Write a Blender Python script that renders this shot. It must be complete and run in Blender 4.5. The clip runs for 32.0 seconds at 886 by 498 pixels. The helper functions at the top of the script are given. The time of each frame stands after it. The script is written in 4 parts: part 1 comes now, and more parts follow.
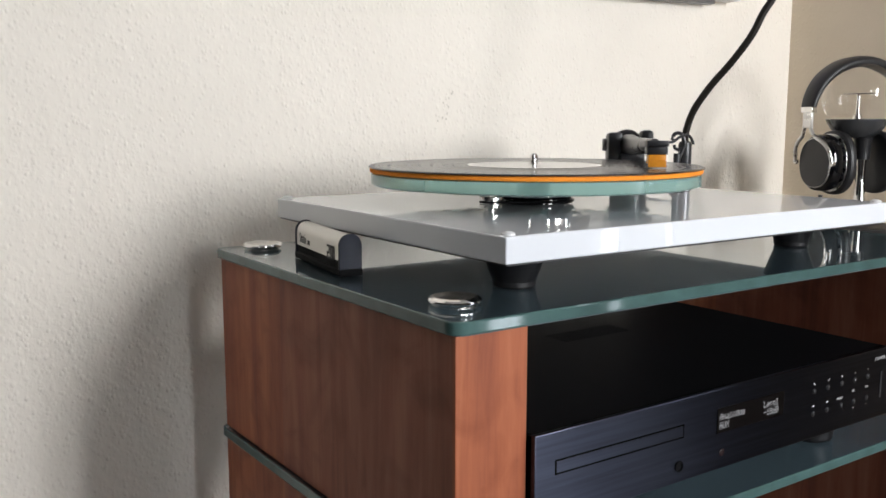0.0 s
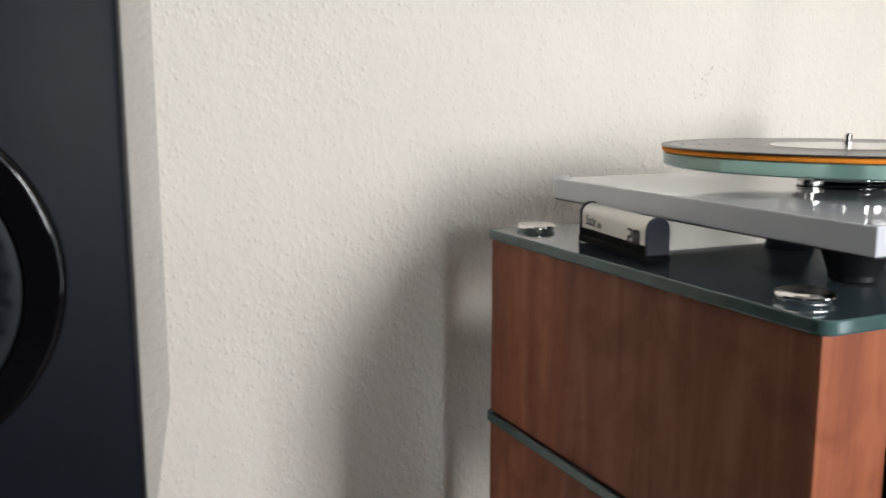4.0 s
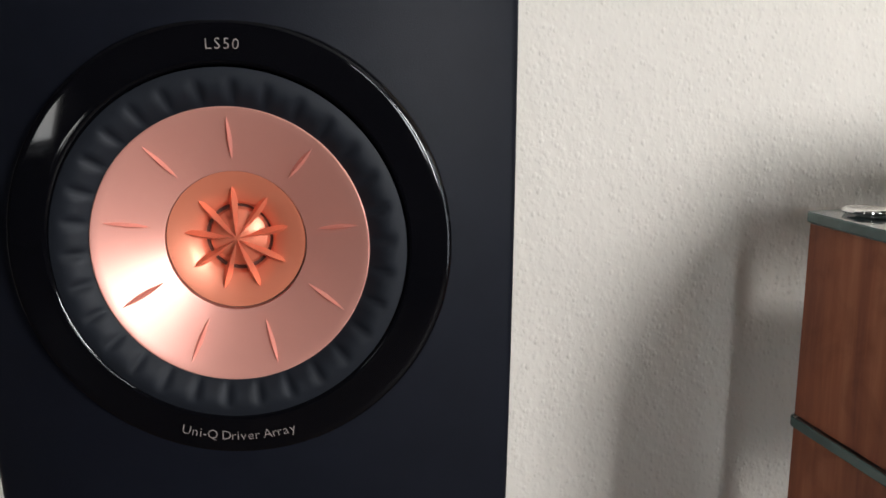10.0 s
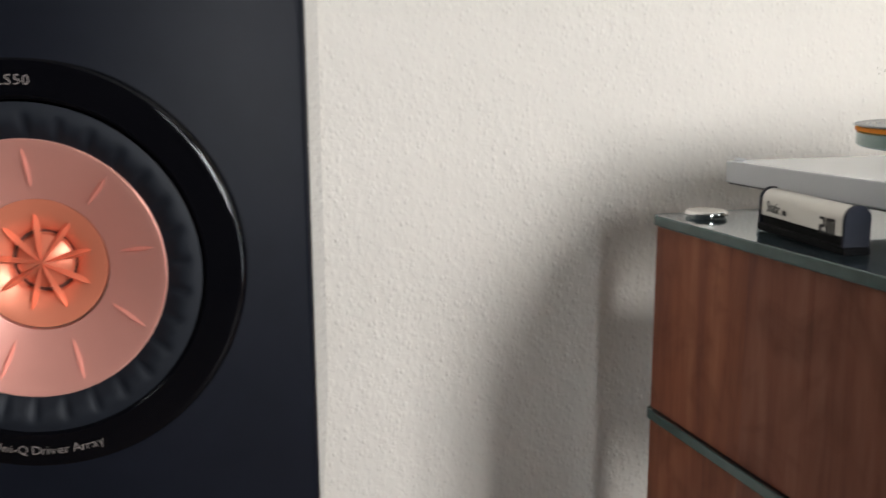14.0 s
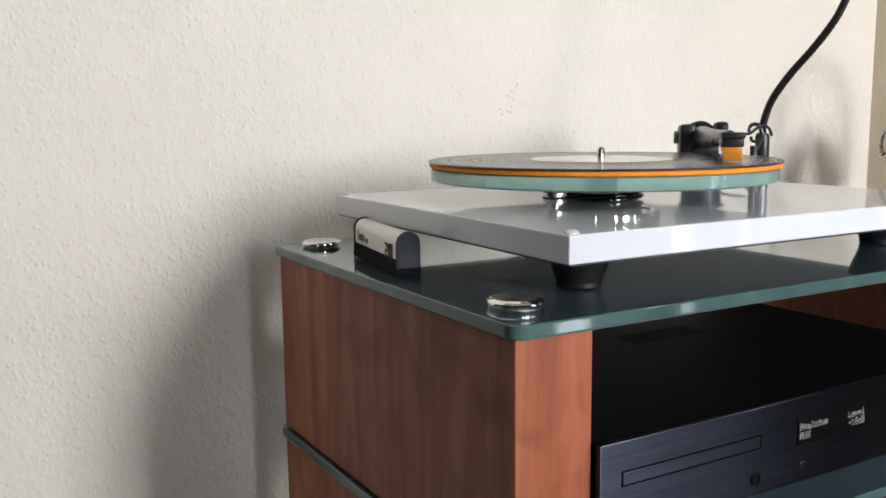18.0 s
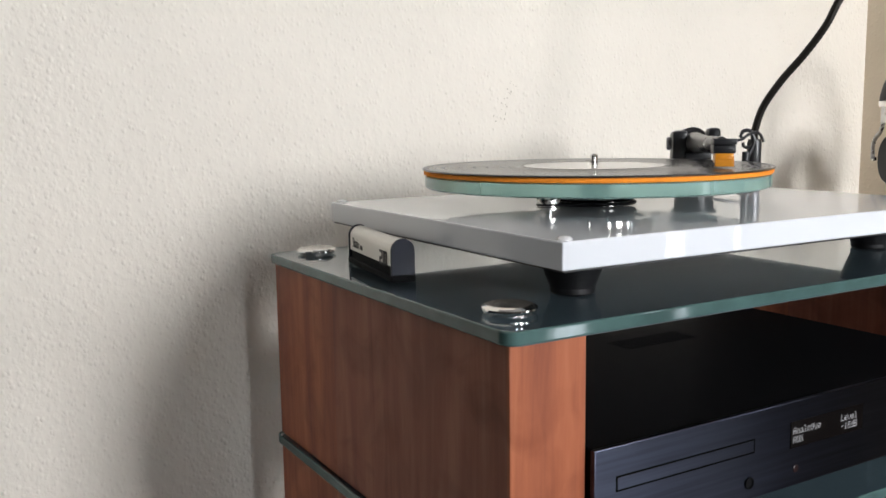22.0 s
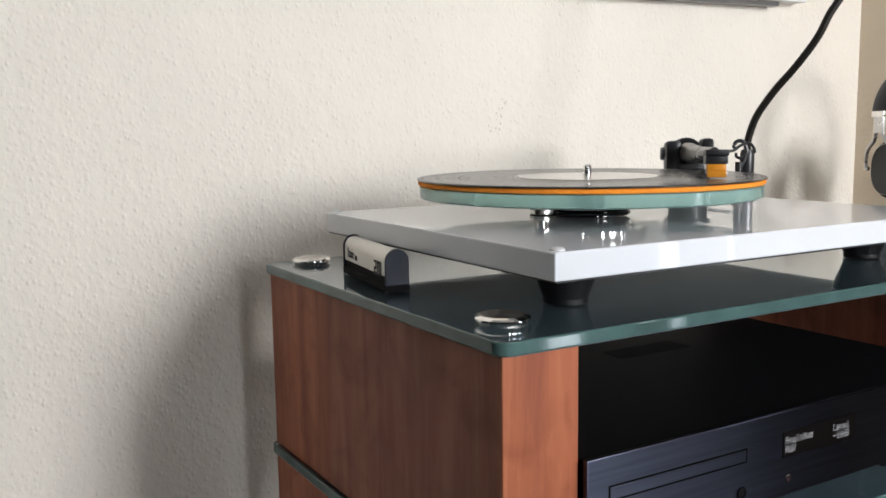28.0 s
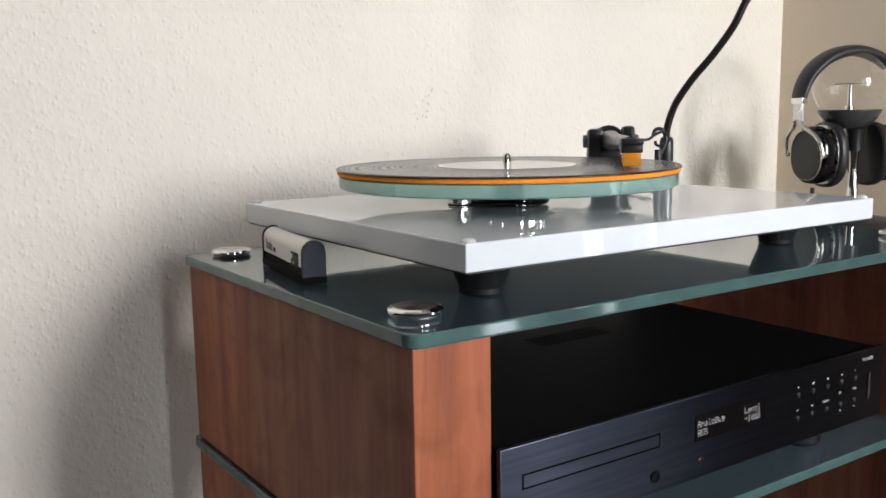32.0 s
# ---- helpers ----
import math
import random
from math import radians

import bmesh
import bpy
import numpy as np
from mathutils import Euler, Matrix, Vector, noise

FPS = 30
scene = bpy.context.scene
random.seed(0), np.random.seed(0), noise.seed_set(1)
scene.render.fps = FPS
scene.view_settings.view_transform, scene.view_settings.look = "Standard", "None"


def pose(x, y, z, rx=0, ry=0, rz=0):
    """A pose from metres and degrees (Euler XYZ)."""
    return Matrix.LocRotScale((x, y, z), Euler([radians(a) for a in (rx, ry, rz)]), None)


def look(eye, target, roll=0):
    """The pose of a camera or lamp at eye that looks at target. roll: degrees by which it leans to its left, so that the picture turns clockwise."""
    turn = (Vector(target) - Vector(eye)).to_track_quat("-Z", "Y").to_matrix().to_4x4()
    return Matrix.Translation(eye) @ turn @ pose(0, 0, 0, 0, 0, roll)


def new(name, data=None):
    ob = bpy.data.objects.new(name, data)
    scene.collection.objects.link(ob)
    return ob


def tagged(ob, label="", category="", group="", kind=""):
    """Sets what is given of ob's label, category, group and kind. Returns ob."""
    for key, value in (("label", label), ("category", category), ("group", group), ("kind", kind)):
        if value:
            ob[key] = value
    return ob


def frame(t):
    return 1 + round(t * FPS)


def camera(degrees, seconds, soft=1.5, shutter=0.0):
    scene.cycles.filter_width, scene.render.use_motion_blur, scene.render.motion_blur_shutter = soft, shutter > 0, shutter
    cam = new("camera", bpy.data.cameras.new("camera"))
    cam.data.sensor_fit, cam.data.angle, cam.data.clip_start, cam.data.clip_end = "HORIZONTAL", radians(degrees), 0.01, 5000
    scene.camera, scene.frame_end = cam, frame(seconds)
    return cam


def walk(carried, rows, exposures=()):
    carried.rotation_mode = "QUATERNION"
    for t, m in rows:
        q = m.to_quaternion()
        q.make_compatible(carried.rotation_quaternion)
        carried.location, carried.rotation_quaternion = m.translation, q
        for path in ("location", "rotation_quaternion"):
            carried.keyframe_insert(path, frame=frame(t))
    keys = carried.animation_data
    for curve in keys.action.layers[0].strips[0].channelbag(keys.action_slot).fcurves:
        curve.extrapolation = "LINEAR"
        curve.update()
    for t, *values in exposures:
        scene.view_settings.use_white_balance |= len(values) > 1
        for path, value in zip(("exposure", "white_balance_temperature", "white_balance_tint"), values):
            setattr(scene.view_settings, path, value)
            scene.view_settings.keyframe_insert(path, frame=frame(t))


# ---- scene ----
cam = camera(51.97, 32.0, soft=1.6, shutter=0.5)
# seconds, eye x, y, z, yaw, pitch, roll
PATH = [
    (0, -0.3225, -0.4529, 0.8345, -34.64, -8.08, 0.02),
    (0.5, -0.3237, -0.4534, 0.8358, -34.48, -7.91, 0.04),
    (1, -0.3252, -0.4520, 0.8364, -33.96, -7.90, 0.14),
    (1.5, -0.3287, -0.4456, 0.8358, -33.04, -8.26, 0.49),
    (2, -0.3381, -0.4322, 0.8401, -31.79, -8.37, 0.69),
    (2.5, -0.3517, -0.4119, 0.8378, -29.30, -8.87, 0.10),
    (3, -0.3691, -0.3943, 0.8377, -27.72, -9.18, -0.07),
    (3.5, -0.3826, -0.3766, 0.8344, -26.33, -9.70, 0.31),
    (4, -0.4021, -0.3608, 0.8312, -24.80, -9.35, 0.10),
    (4.5, -0.4374, -0.3481, 0.8424, -25.33, -12.03, -1.73),
    (6.5, -0.4413, -0.3041, 0.8304, -18.21, -11.08, 0.36),
    (7, -0.4432, -0.2987, 0.8268, -17.01, -10.74, 0.16),
    (7.5, -0.4477, -0.2922, 0.8251, -15.37, -8.67, 0.12),
    (8, -0.4543, -0.2855, 0.8224, -14.53, -9.82, 0.22),
    (8.5, -0.4578, -0.2798, 0.8194, -13.96, -10.89, 0.23),
    (9, -0.4576, -0.2783, 0.8186, -13.03, -11.28, 0.30),
    (9.5, -0.4576, -0.2775, 0.8188, -12.07, -11.05, 0.48),
    (10, -0.4570, -0.2784, 0.8185, -11.84, -10.75, 0.44),
    (10.5, -0.4559, -0.2800, 0.8197, -11.96, -10.43, 0.47),
    (11, -0.4546, -0.2809, 0.8192, -11.93, -10.15, 0.42),
    (11.5, -0.4544, -0.2823, 0.8204, -11.99, -9.83, 0.40),
    (12, -0.4516, -0.2850, 0.8215, -12.18, -9.66, 0.33),
    (12.5, -0.4503, -0.2861, 0.8226, -12.26, -9.66, 0.37),
    (13, -0.4489, -0.2874, 0.8220, -12.84, -9.85, 0.25),
    (13.5, -0.4353, -0.2984, 0.8238, -14.59, -10.27, -0.04),
    (14, -0.4161, -0.3146, 0.8272, -16.88, -10.43, -0.27),
    (14.5, -0.3930, -0.3334, 0.8304, -18.77, -10.09, -0.32),
    (15, -0.3750, -0.3572, 0.8285, -20.61, -9.27, -0.49),
    (15.5, -0.3588, -0.3823, 0.8343, -23.18, -9.08, -0.21),
    (17.5, -0.3021, -0.4318, 0.8327, -29.97, -8.42, -0.58),
    (18, -0.3014, -0.4331, 0.8334, -30.23, -8.40, -0.59),
    (18.5, -0.3015, -0.4341, 0.8329, -30.45, -8.55, -0.54),
    (19, -0.3019, -0.4340, 0.8331, -30.48, -8.63, -0.66),
    (19.5, -0.3015, -0.4345, 0.8340, -30.46, -8.62, -0.76),
    (20, -0.3015, -0.4350, 0.8341, -30.56, -8.68, -0.78),
    (20.5, -0.3012, -0.4351, 0.8336, -30.56, -8.52, -0.80),
    (21, -0.3022, -0.4353, 0.8340, -30.53, -8.38, -0.83),
    (21.5, -0.3028, -0.4360, 0.8343, -30.54, -8.19, -0.84),
    (22, -0.3027, -0.4366, 0.8343, -30.54, -8.00, -0.83),
    (22.5, -0.3026, -0.4368, 0.8348, -30.64, -7.83, -0.80),
    (23, -0.3025, -0.4381, 0.8361, -30.57, -7.81, -0.81),
    (23.5, -0.3022, -0.4375, 0.8364, -30.35, -7.64, -0.92),
    (24, -0.3022, -0.4387, 0.8361, -30.40, -7.54, -0.86),
    (24.5, -0.3029, -0.4384, 0.8363, -30.31, -7.63, -0.88),
    (25, -0.3023, -0.4382, 0.8357, -30.17, -7.55, -0.87),
    (25.5, -0.3027, -0.4386, 0.8363, -30.19, -7.40, -0.85),
    (27.5, -0.3021, -0.4405, 0.8371, -30.58, -7.33, -0.91),
    (28, -0.3022, -0.4406, 0.8364, -30.73, -7.49, -0.80),
    (28.5, -0.3017, -0.4395, 0.8365, -30.90, -7.69, -0.72),
    (29, -0.3020, -0.4417, 0.8383, -31.04, -7.80, -0.66),
    (29.5, -0.2995, -0.4440, 0.8389, -31.16, -8.08, -0.52),
    (30, -0.2913, -0.4501, 0.8443, -31.42, -8.50, -0.35),
    (30.5, -0.2853, -0.4520, 0.8460, -31.65, -8.82, -0.88),
    (31, -0.2773, -0.4521, 0.8457, -32.79, -8.25, -1.25),
    (31.5, -0.2815, -0.4513, 0.8412, -33.68, -8.37, -1.47),
    (32, -0.2826, -0.4495, 0.8404, -34.24, -8.52, -0.90),
]


def aim(x, y, z, yaw, pitch, roll):
    a, b = radians(yaw), radians(pitch)
    way = Vector((-math.sin(a) * math.cos(b), math.cos(a) * math.cos(b), math.sin(b)))
    return look(Vector((x, y, z)), Vector((x, y, z)) + way, roll)


EXPOSURE = 0.29
walk(cam, [(row[0], aim(*row[1:])) for row in PATH], exposures=[(0.0, EXPOSURE), (32.0, EXPOSURE)])

# ---- light: daylight from a window behind the camera and from added openings ----
ROOM_L, ROOM_R, ROOM_B, ROOM_F, ROOM_H = -4.2, 1.085, 0.528, -2.5, 2.5
# name, wall, span along it, sill, head, panes across, panes up, watts, tone
WIN = [("window_1", "front", 0.44, 1.04, 0.78, 2.02, 3, 2, 107.0, (0.97, 0.98, 0.995)),
       # unseen slit added for the bright patch on the glass edge and player plate
       ("window_2", "right", -1.41, -1.26, 0.12, 1.40, 1, 3, 6.0, (0.84, 0.92, 1.0)),
       # unseen opening added to put a highlight on the speaker's trim ring
       ("window_3", "front", -2.92, -2.56, 0.60, 1.00, 1, 1, 2.0, (0.86, 0.93, 1.0)),
       # unseen opening added as fill, to lift the shadow beside the rack
       ("window_4", "front", -0.36, -0.10, 0.70, 2.02, 1, 2, 15.5, (0.89, 0.945, 1.0)),
       # second added slit, for the narrower glint further along the glass edge
       ("window_5", "right", -0.975, -0.925, 0.12, 1.40, 1, 3, 1.4, (0.84, 0.92, 1.0))]
world = bpy.data.worlds.new("sky")
scene.world = world
world.use_nodes = True
sky = world.node_tree.nodes.new("ShaderNodeTexSky")
sky.sky_type, sky.sun_disc = "NISHITA", False
sky.sun_elevation, sky.sun_rotation = radians(32), radians(200)
world.node_tree.nodes["Background"].inputs["Strength"].default_value = 0.10
world.node_tree.links.new(sky.outputs[0], world.node_tree.nodes["Background"].inputs["Color"])
for wname, wall, a0, a1, z0, z1, nx, nz, watts, tone in WIN:
    lamp = bpy.data.lights.new(wname + "_daylight", "AREA")
    lamp.shape, lamp.size, lamp.size_y, lamp.energy, lamp.color = "RECTANGLE", a1 - a0, z1 - z0, watts, tone
    mid, zm = (a0 + a1) / 2, (z0 + z1) / 2
    eye, to = ((mid, ROOM_F - 0.16, zm), (mid, 0, zm)) if wall == "front" else ((ROOM_R + 0.02, mid, zm), (0, mid, zm))
    new(wname + "_daylight", lamp).matrix_world = look(eye, to)

# ---- materials ----


def material(name, base, rough=0.5, metal=0.0, vary=0.0, scale=40.0, bump=0.0, bump_scale=400.0, stretch=(1, 1, 1), coat=0.0, spec=0.5,
             transmission=0.0, ior=1.5, emit=0.0, dark=None, rough_vary=0.0, bump_detail=4.0, bump_dist=0.001):
    """A surface with colour and roughness that wander at two scales, and fine relief."""
    m = bpy.data.materials.new(name)
    m.use_nodes = True
    nt = m.node_tree
    n, link = nt.nodes, nt.links.new
    b = n["Principled BSDF"]
    for key, value in (("Roughness", rough), ("Metallic", metal), ("Coat Weight", coat), ("Coat Roughness", 0.03), ("IOR", ior),
                       ("Transmission Weight", transmission), ("Specular IOR Level", spec)):
        b.inputs[key].default_value = value
    b.inputs["Base Color"].default_value = (*base, 1)
    if emit:
        b.inputs["Emission Color"].default_value = (*base, 1)
        b.inputs["Emission Strength"].default_value = emit
    if not (vary or bump or rough_vary):
        return m
    co, mp = n.new("ShaderNodeTexCoord"), n.new("ShaderNodeMapping")
    mp.inputs["Scale"].default_value = stretch
    link(co.outputs["Object"], mp.inputs[0])

    def tex(s, detail=4.0):
        t = n.new("ShaderNodeTexNoise")
        t.inputs["Scale"].default_value, t.inputs["Detail"].default_value = s, detail
        link(mp.outputs[0], t.inputs["Vector"])
        return t.outputs[0]

    if vary:
        both = n.new("ShaderNodeMath")
        both.operation = "ADD"
        link(tex(scale), both.inputs[0]), link(tex(scale * 0.17, 2.0), both.inputs[1])
        ramp = n.new("ShaderNodeValToRGB")
        low = dark or tuple(c * (1 - vary) for c in base)
        ramp.color_ramp.elements[0].position, ramp.color_ramp.elements[1].position = 0.35, 0.65
        ramp.color_ramp.elements[0].color = (*low, 1)
        ramp.color_ramp.elements[1].color = (*(min(1, c * (1 + vary * 0.5)) for c in base), 1)
        half = n.new("ShaderNodeMath")
        half.operation = "MULTIPLY"
        half.inputs[1].default_value = 0.5
        link(both.outputs[0], half.inputs[0]), link(half.outputs[0], ramp.inputs[0]), link(ramp.outputs[0], b.inputs["Base Color"])
    if rough_vary:
        mr = n.new("ShaderNodeMapRange")
        mr.inputs["To Min"].default_value, mr.inputs["To Max"].default_value = max(0.02, rough - rough_vary), min(1, rough + rough_vary)
        link(tex(scale * 0.6), mr.inputs["Value"]), link(mr.outputs[0], b.inputs["Roughness"])
    if bump:
        bp = n.new("ShaderNodeBump")
        bp.inputs["Strength"].default_value, bp.inputs["Distance"].default_value = bump, bump_dist
        link(tex(bump_scale, bump_detail), bp.inputs["Height"]), link(bp.outputs[0], b.inputs["Normal"])
    return m


def stucco(name, base, relief=0.80):
    """Roughcast wallpaper: small soft grains of uneven size on an uneven ground."""
    m = material(name, base, rough=0.85, vary=0.05, scale=5.0)
    n, link = m.node_tree.nodes, m.node_tree.links.new
    co, drops = n.new("ShaderNodeTexCoord"), n.new("ShaderNodeMapping")
    drops.inputs["Scale"].default_value = (1, 1, 0.82)
    link(co.outputs["Object"], drops.inputs[0])
    heights = []
    for s, d, lo, hi in ((150.0, 0.0, 0.46, 0.10), (190.0, 2.0, 0.40, 0.75), (60.0, 1.0, 0.35, 0.65)):
        t, ramp = n.new("ShaderNodeTexNoise" if d else "ShaderNodeTexVoronoi"), n.new("ShaderNodeMapRange")
        t.inputs["Scale"].default_value, t.inputs["Detail"].default_value = s, d
        ramp.interpolation_type = "SMOOTHSTEP"
        ramp.inputs["From Min"].default_value, ramp.inputs["From Max"].default_value = lo, hi
        link(drops.outputs[0], t.inputs["Vector"]), link(t.outputs[0], ramp.inputs["Value"])
        if not d:  # only some cells carry a grain, and no two alike
            some, grain = n.new("ShaderNodeMapRange"), n.new("ShaderNodeMath")
            some.inputs["From Min"].default_value, some.inputs["From Max"].default_value = 0.02, 0.75
            grain.operation = "MULTIPLY"
            link(t.outputs["Color"], some.inputs["Value"]), link(some.outputs[0], grain.inputs[0]), link(ramp.outputs[0], grain.inputs[1])
            heights.append(grain.outputs[0])
            continue
        heights.append(ramp.outputs[0])
    last = None
    for h, k in zip(heights, (1.02, 0.32, 0.46)):
        mul = n.new("ShaderNodeMath")
        mul.operation, mul.inputs[1].default_value = "MULTIPLY_ADD", k
        link(h, mul.inputs[0])
        if last:
            link(last, mul.inputs[2])
        else:
            mul.inputs[2].default_value = 0.0
        last = mul.outputs[0]
    bp = n.new("ShaderNodeBump")
    bp.inputs["Strength"].default_value, bp.inputs["Distance"].default_value = relief, 0.0015
    link(last, bp.inputs["Height"]), link(bp.outputs[0], n["Principled BSDF"].inputs["Normal"])
    return m


def walnut(name):
    """Oiled walnut veneer, the grain upright, with dark streaks and small flecks."""
    m = material(name, (0.23, 0.075, 0.030), rough=0.50, spec=0.22)
    n, link = m.node_tree.nodes, m.node_tree.links.new
    co, mp = n.new("ShaderNodeTexCoord"), n.new("ShaderNodeMapping")
    mp.inputs["Scale"].default_value = (1, 1, 0.085)
    link(co.outputs["Object"], mp.inputs[0])
    out = []
    for s, d, dist in ((21, 4, 1.8), (230, 5, 0.6), (900, 3, 0.0)):
        t = n.new("ShaderNodeTexNoise")
        t.inputs["Scale"].default_value, t.inputs["Detail"].default_value, t.inputs["Distortion"].default_value = s, d, dist
        link(mp.outputs[0], t.inputs["Vector"])
        out.append(t.outputs[0])
    ramp = n.new("ShaderNodeValToRGB")
    e = ramp.color_ramp.elements
    e[0].position, e[0].color = 0.30, (0.215, 0.063, 0.035, 1)
    e[1].position, e[1].color = 0.68, (0.47, 0.168, 0.084, 1)
    mid = e.new(0.5)
    mid.color = (0.36, 0.112, 0.053, 1)
    a1, a2 = n.new("ShaderNodeMath"), n.new("ShaderNodeMath")
    a1.operation, a1.inputs[1].default_value = "MULTIPLY", 0.80
    a2.operation, a2.inputs[1].default_value = "MULTIPLY_ADD", 0.20
    link(out[0], a1.inputs[0]), link(out[1], a2.inputs[0]), link(a1.outputs[0], a2.inputs[2]), link(a2.outputs[0], ramp.inputs[0])
    blotch = n.new("ShaderNodeTexNoise")
    blotch.inputs["Scale"].default_value, blotch.inputs["Detail"].default_value, blotch.inputs["Distortion"].default_value = 17.0, 4.0, 1.2
    link(co.outputs["Object"], blotch.inputs["Vector"])
    mix = n.new("ShaderNodeMixRGB")
    mix.blend_type = "MULTIPLY"
    mr = n.new("ShaderNodeMapRange")
    mr.inputs["From Min"].default_value, mr.inputs["From Max"].default_value, mr.inputs["To Max"].default_value = 0.50, 0.72, 0.70
    mix.inputs[2].default_value = (0.62, 0.55, 0.52, 1)
    link(blotch.outputs[0], mr.inputs["Value"]), link(mr.outputs[0], mix.inputs[0]), link(ramp.outputs[0], mix.inputs[1])
    # the side faces are laid with two leaves of veneer, the front one browner
    split, ahead, behind, both, leaf = n.new("ShaderNodeSeparateXYZ"), n.new("ShaderNodeMath"), n.new("ShaderNodeMath"), n.new("ShaderNodeMath"), n.new("ShaderNodeMixRGB")
    link(co.outputs["Object"], split.inputs[0])
    ahead.operation, ahead.inputs[1].default_value = "GREATER_THAN", 0.003
    behind.operation, behind.inputs[1].default_value = "LESS_THAN", 0.262
    both.operation, leaf.blend_type = "MULTIPLY", "MULTIPLY"
    leaf.inputs[2].default_value = (0.80, 0.84, 1.0, 1)
    link(split.outputs["Y"], ahead.inputs[0]), link(split.outputs["Y"], behind.inputs[0])
    link(ahead.outputs[0], both.inputs[0]), link(behind.outputs[0], both.inputs[1]), link(both.outputs[0], leaf.inputs[0])
    link(mix.outputs[0], leaf.inputs[1]), link(leaf.outputs[0], n["Principled BSDF"].inputs["Base Color"])
    bp = n.new("ShaderNodeBump")
    bp.inputs["Strength"].default_value, bp.inputs["Distance"].default_value = 0.15, 0.0004
    link(out[2], bp.inputs["Height"]), link(bp.outputs[0], n["Principled BSDF"].inputs["Normal"])
    return m


def grooved(name):
    """Vinyl: black, glossy, with fine rings round the spindle in bands."""
    m = material(name, (0.012, 0.012, 0.013), rough=0.22, spec=0.6)
    n, link = m.node_tree.nodes, m.node_tree.links.new
    co = n.new("ShaderNodeTexCoord")
    length = n.new("ShaderNodeVectorMath")
    length.operation = "LENGTH"
    flat = n.new("ShaderNodeVectorMath")
    flat.operation = "MULTIPLY"
    flat.inputs[1].default_value = (1, 1, 0)
    wave = n.new("ShaderNodeMath")
    wave.operation, wave.inputs[1].default_value = "MULTIPLY", 6000.0
    sine = n.new("ShaderNodeMath")
    sine.operation = "SINE"
    band = n.new("ShaderNodeTexNoise")
    band.noise_dimensions = "1D"
    band.inputs["Scale"].default_value, band.inputs["Detail"].default_value = 260.0, 4.0
    bp = n.new("ShaderNodeBump")
    bp.inputs["Strength"].default_value, bp.inputs["Distance"].default_value = 0.03, 0.0002
    mr = n.new("ShaderNodeMapRange")
    mr.inputs["From Min"].default_value, mr.inputs["From Max"].default_value = 0.35, 0.65
    mr.inputs["To Min"].default_value, mr.inputs["To Max"].default_value = 0.16, 0.34
    link(co.outputs["Object"], flat.inputs[0]), link(flat.outputs[0], length.inputs[0]), link(length.outputs["Value"], wave.inputs[0])
    link(wave.outputs[0], sine.inputs[0]), link(sine.outputs[0], bp.inputs["Height"]), link(bp.outputs[0], n["Principled BSDF"].inputs["Normal"])
    link(length.outputs["Value"], band.inputs["W"]), link(band.outputs[0], mr.inputs["Value"])
    link(mr.outputs[0], n["Principled BSDF"].inputs["Roughness"])
    return m


M_WALL = stucco("wall_stucco", (0.825, 0.772, 0.692))
# shaded copy of the wall stucco: the corner's shade is in its colour
M_WALL_SHADED = stucco("shaded_wall_stucco", (0.72, 0.62, 0.49), 0.25)
# unseen walls, ceiling and floor, kept dark to hold down bounced light
M_UNSEEN = material("unseen_wall_dark", (0.058, 0.049, 0.041), rough=0.85, vary=0.08, scale=4.0, bump=0.2, bump_scale=120)
M_CEIL = material("ceiling_paint", (0.36, 0.35, 0.34), rough=0.9, vary=0.05, scale=3.0)
M_FLOOR = material("floor_oak", (0.07, 0.043, 0.025), rough=0.45, vary=0.35, scale=12.0, stretch=(0.15, 1, 1))
M_FRAME = material("window_paint", (0.78, 0.78, 0.77), rough=0.35, vary=0.04, scale=8.0)
M_WOOD = walnut("walnut_veneer")
M_GLASS = material("shelf_glass", (0.76, 0.86, 0.89), rough=0.02, transmission=1.0, ior=1.52)
M_EDGE = material("shelf_glass_edge", (0.068, 0.125, 0.120), rough=0.06, vary=0.30, scale=38, spec=0.42)
M_FILM = material("shelf_backing", (0.060, 0.078, 0.092), rough=0.4, vary=0.2, scale=30.0)
M_PLATTER = material("platter_glass", (0.44, 0.70, 0.65), rough=0.10, transmission=0.68, ior=1.5)
M_CHROME = material("chrome", (0.80, 0.79, 0.77), rough=0.07, metal=1.0, rough_vary=0.03, scale=60)
M_STEEL = material("brushed_steel", (0.62, 0.61, 0.60), rough=0.28, metal=1.0, rough_vary=0.06, scale=200)
M_WHITE = material("white_lacquer", (0.735, 0.755, 0.795), rough=0.035, vary=0.02, scale=9.0)
M_MAT = material("orange_felt", (1.0, 0.30, 0.018), rough=0.85, vary=0.15, scale=200, bump=0.3, bump_scale=900)
M_VINYL = grooved("vinyl")
M_LABEL = material("record_label", (0.64, 0.60, 0.57), rough=0.35, coat=0.8, vary=0.05, scale=40)
M_RUBBER = material("black_rubber", (0.005, 0.005, 0.006), rough=0.5, spec=0.25, vary=0.2, scale=80, bump=0.1, bump_scale=700)
M_BLACK = material("black_plastic", (0.016, 0.016, 0.018), rough=0.35, vary=0.2, scale=60, rough_vary=0.06)
M_GLOSS = material("black_gloss", (0.0025, 0.0025, 0.0035), rough=0.05, spec=0.4)
M_GREY = material("grey_metal", (0.20, 0.20, 0.21), rough=0.4, metal=0.6, rough_vary=0.08, scale=80)


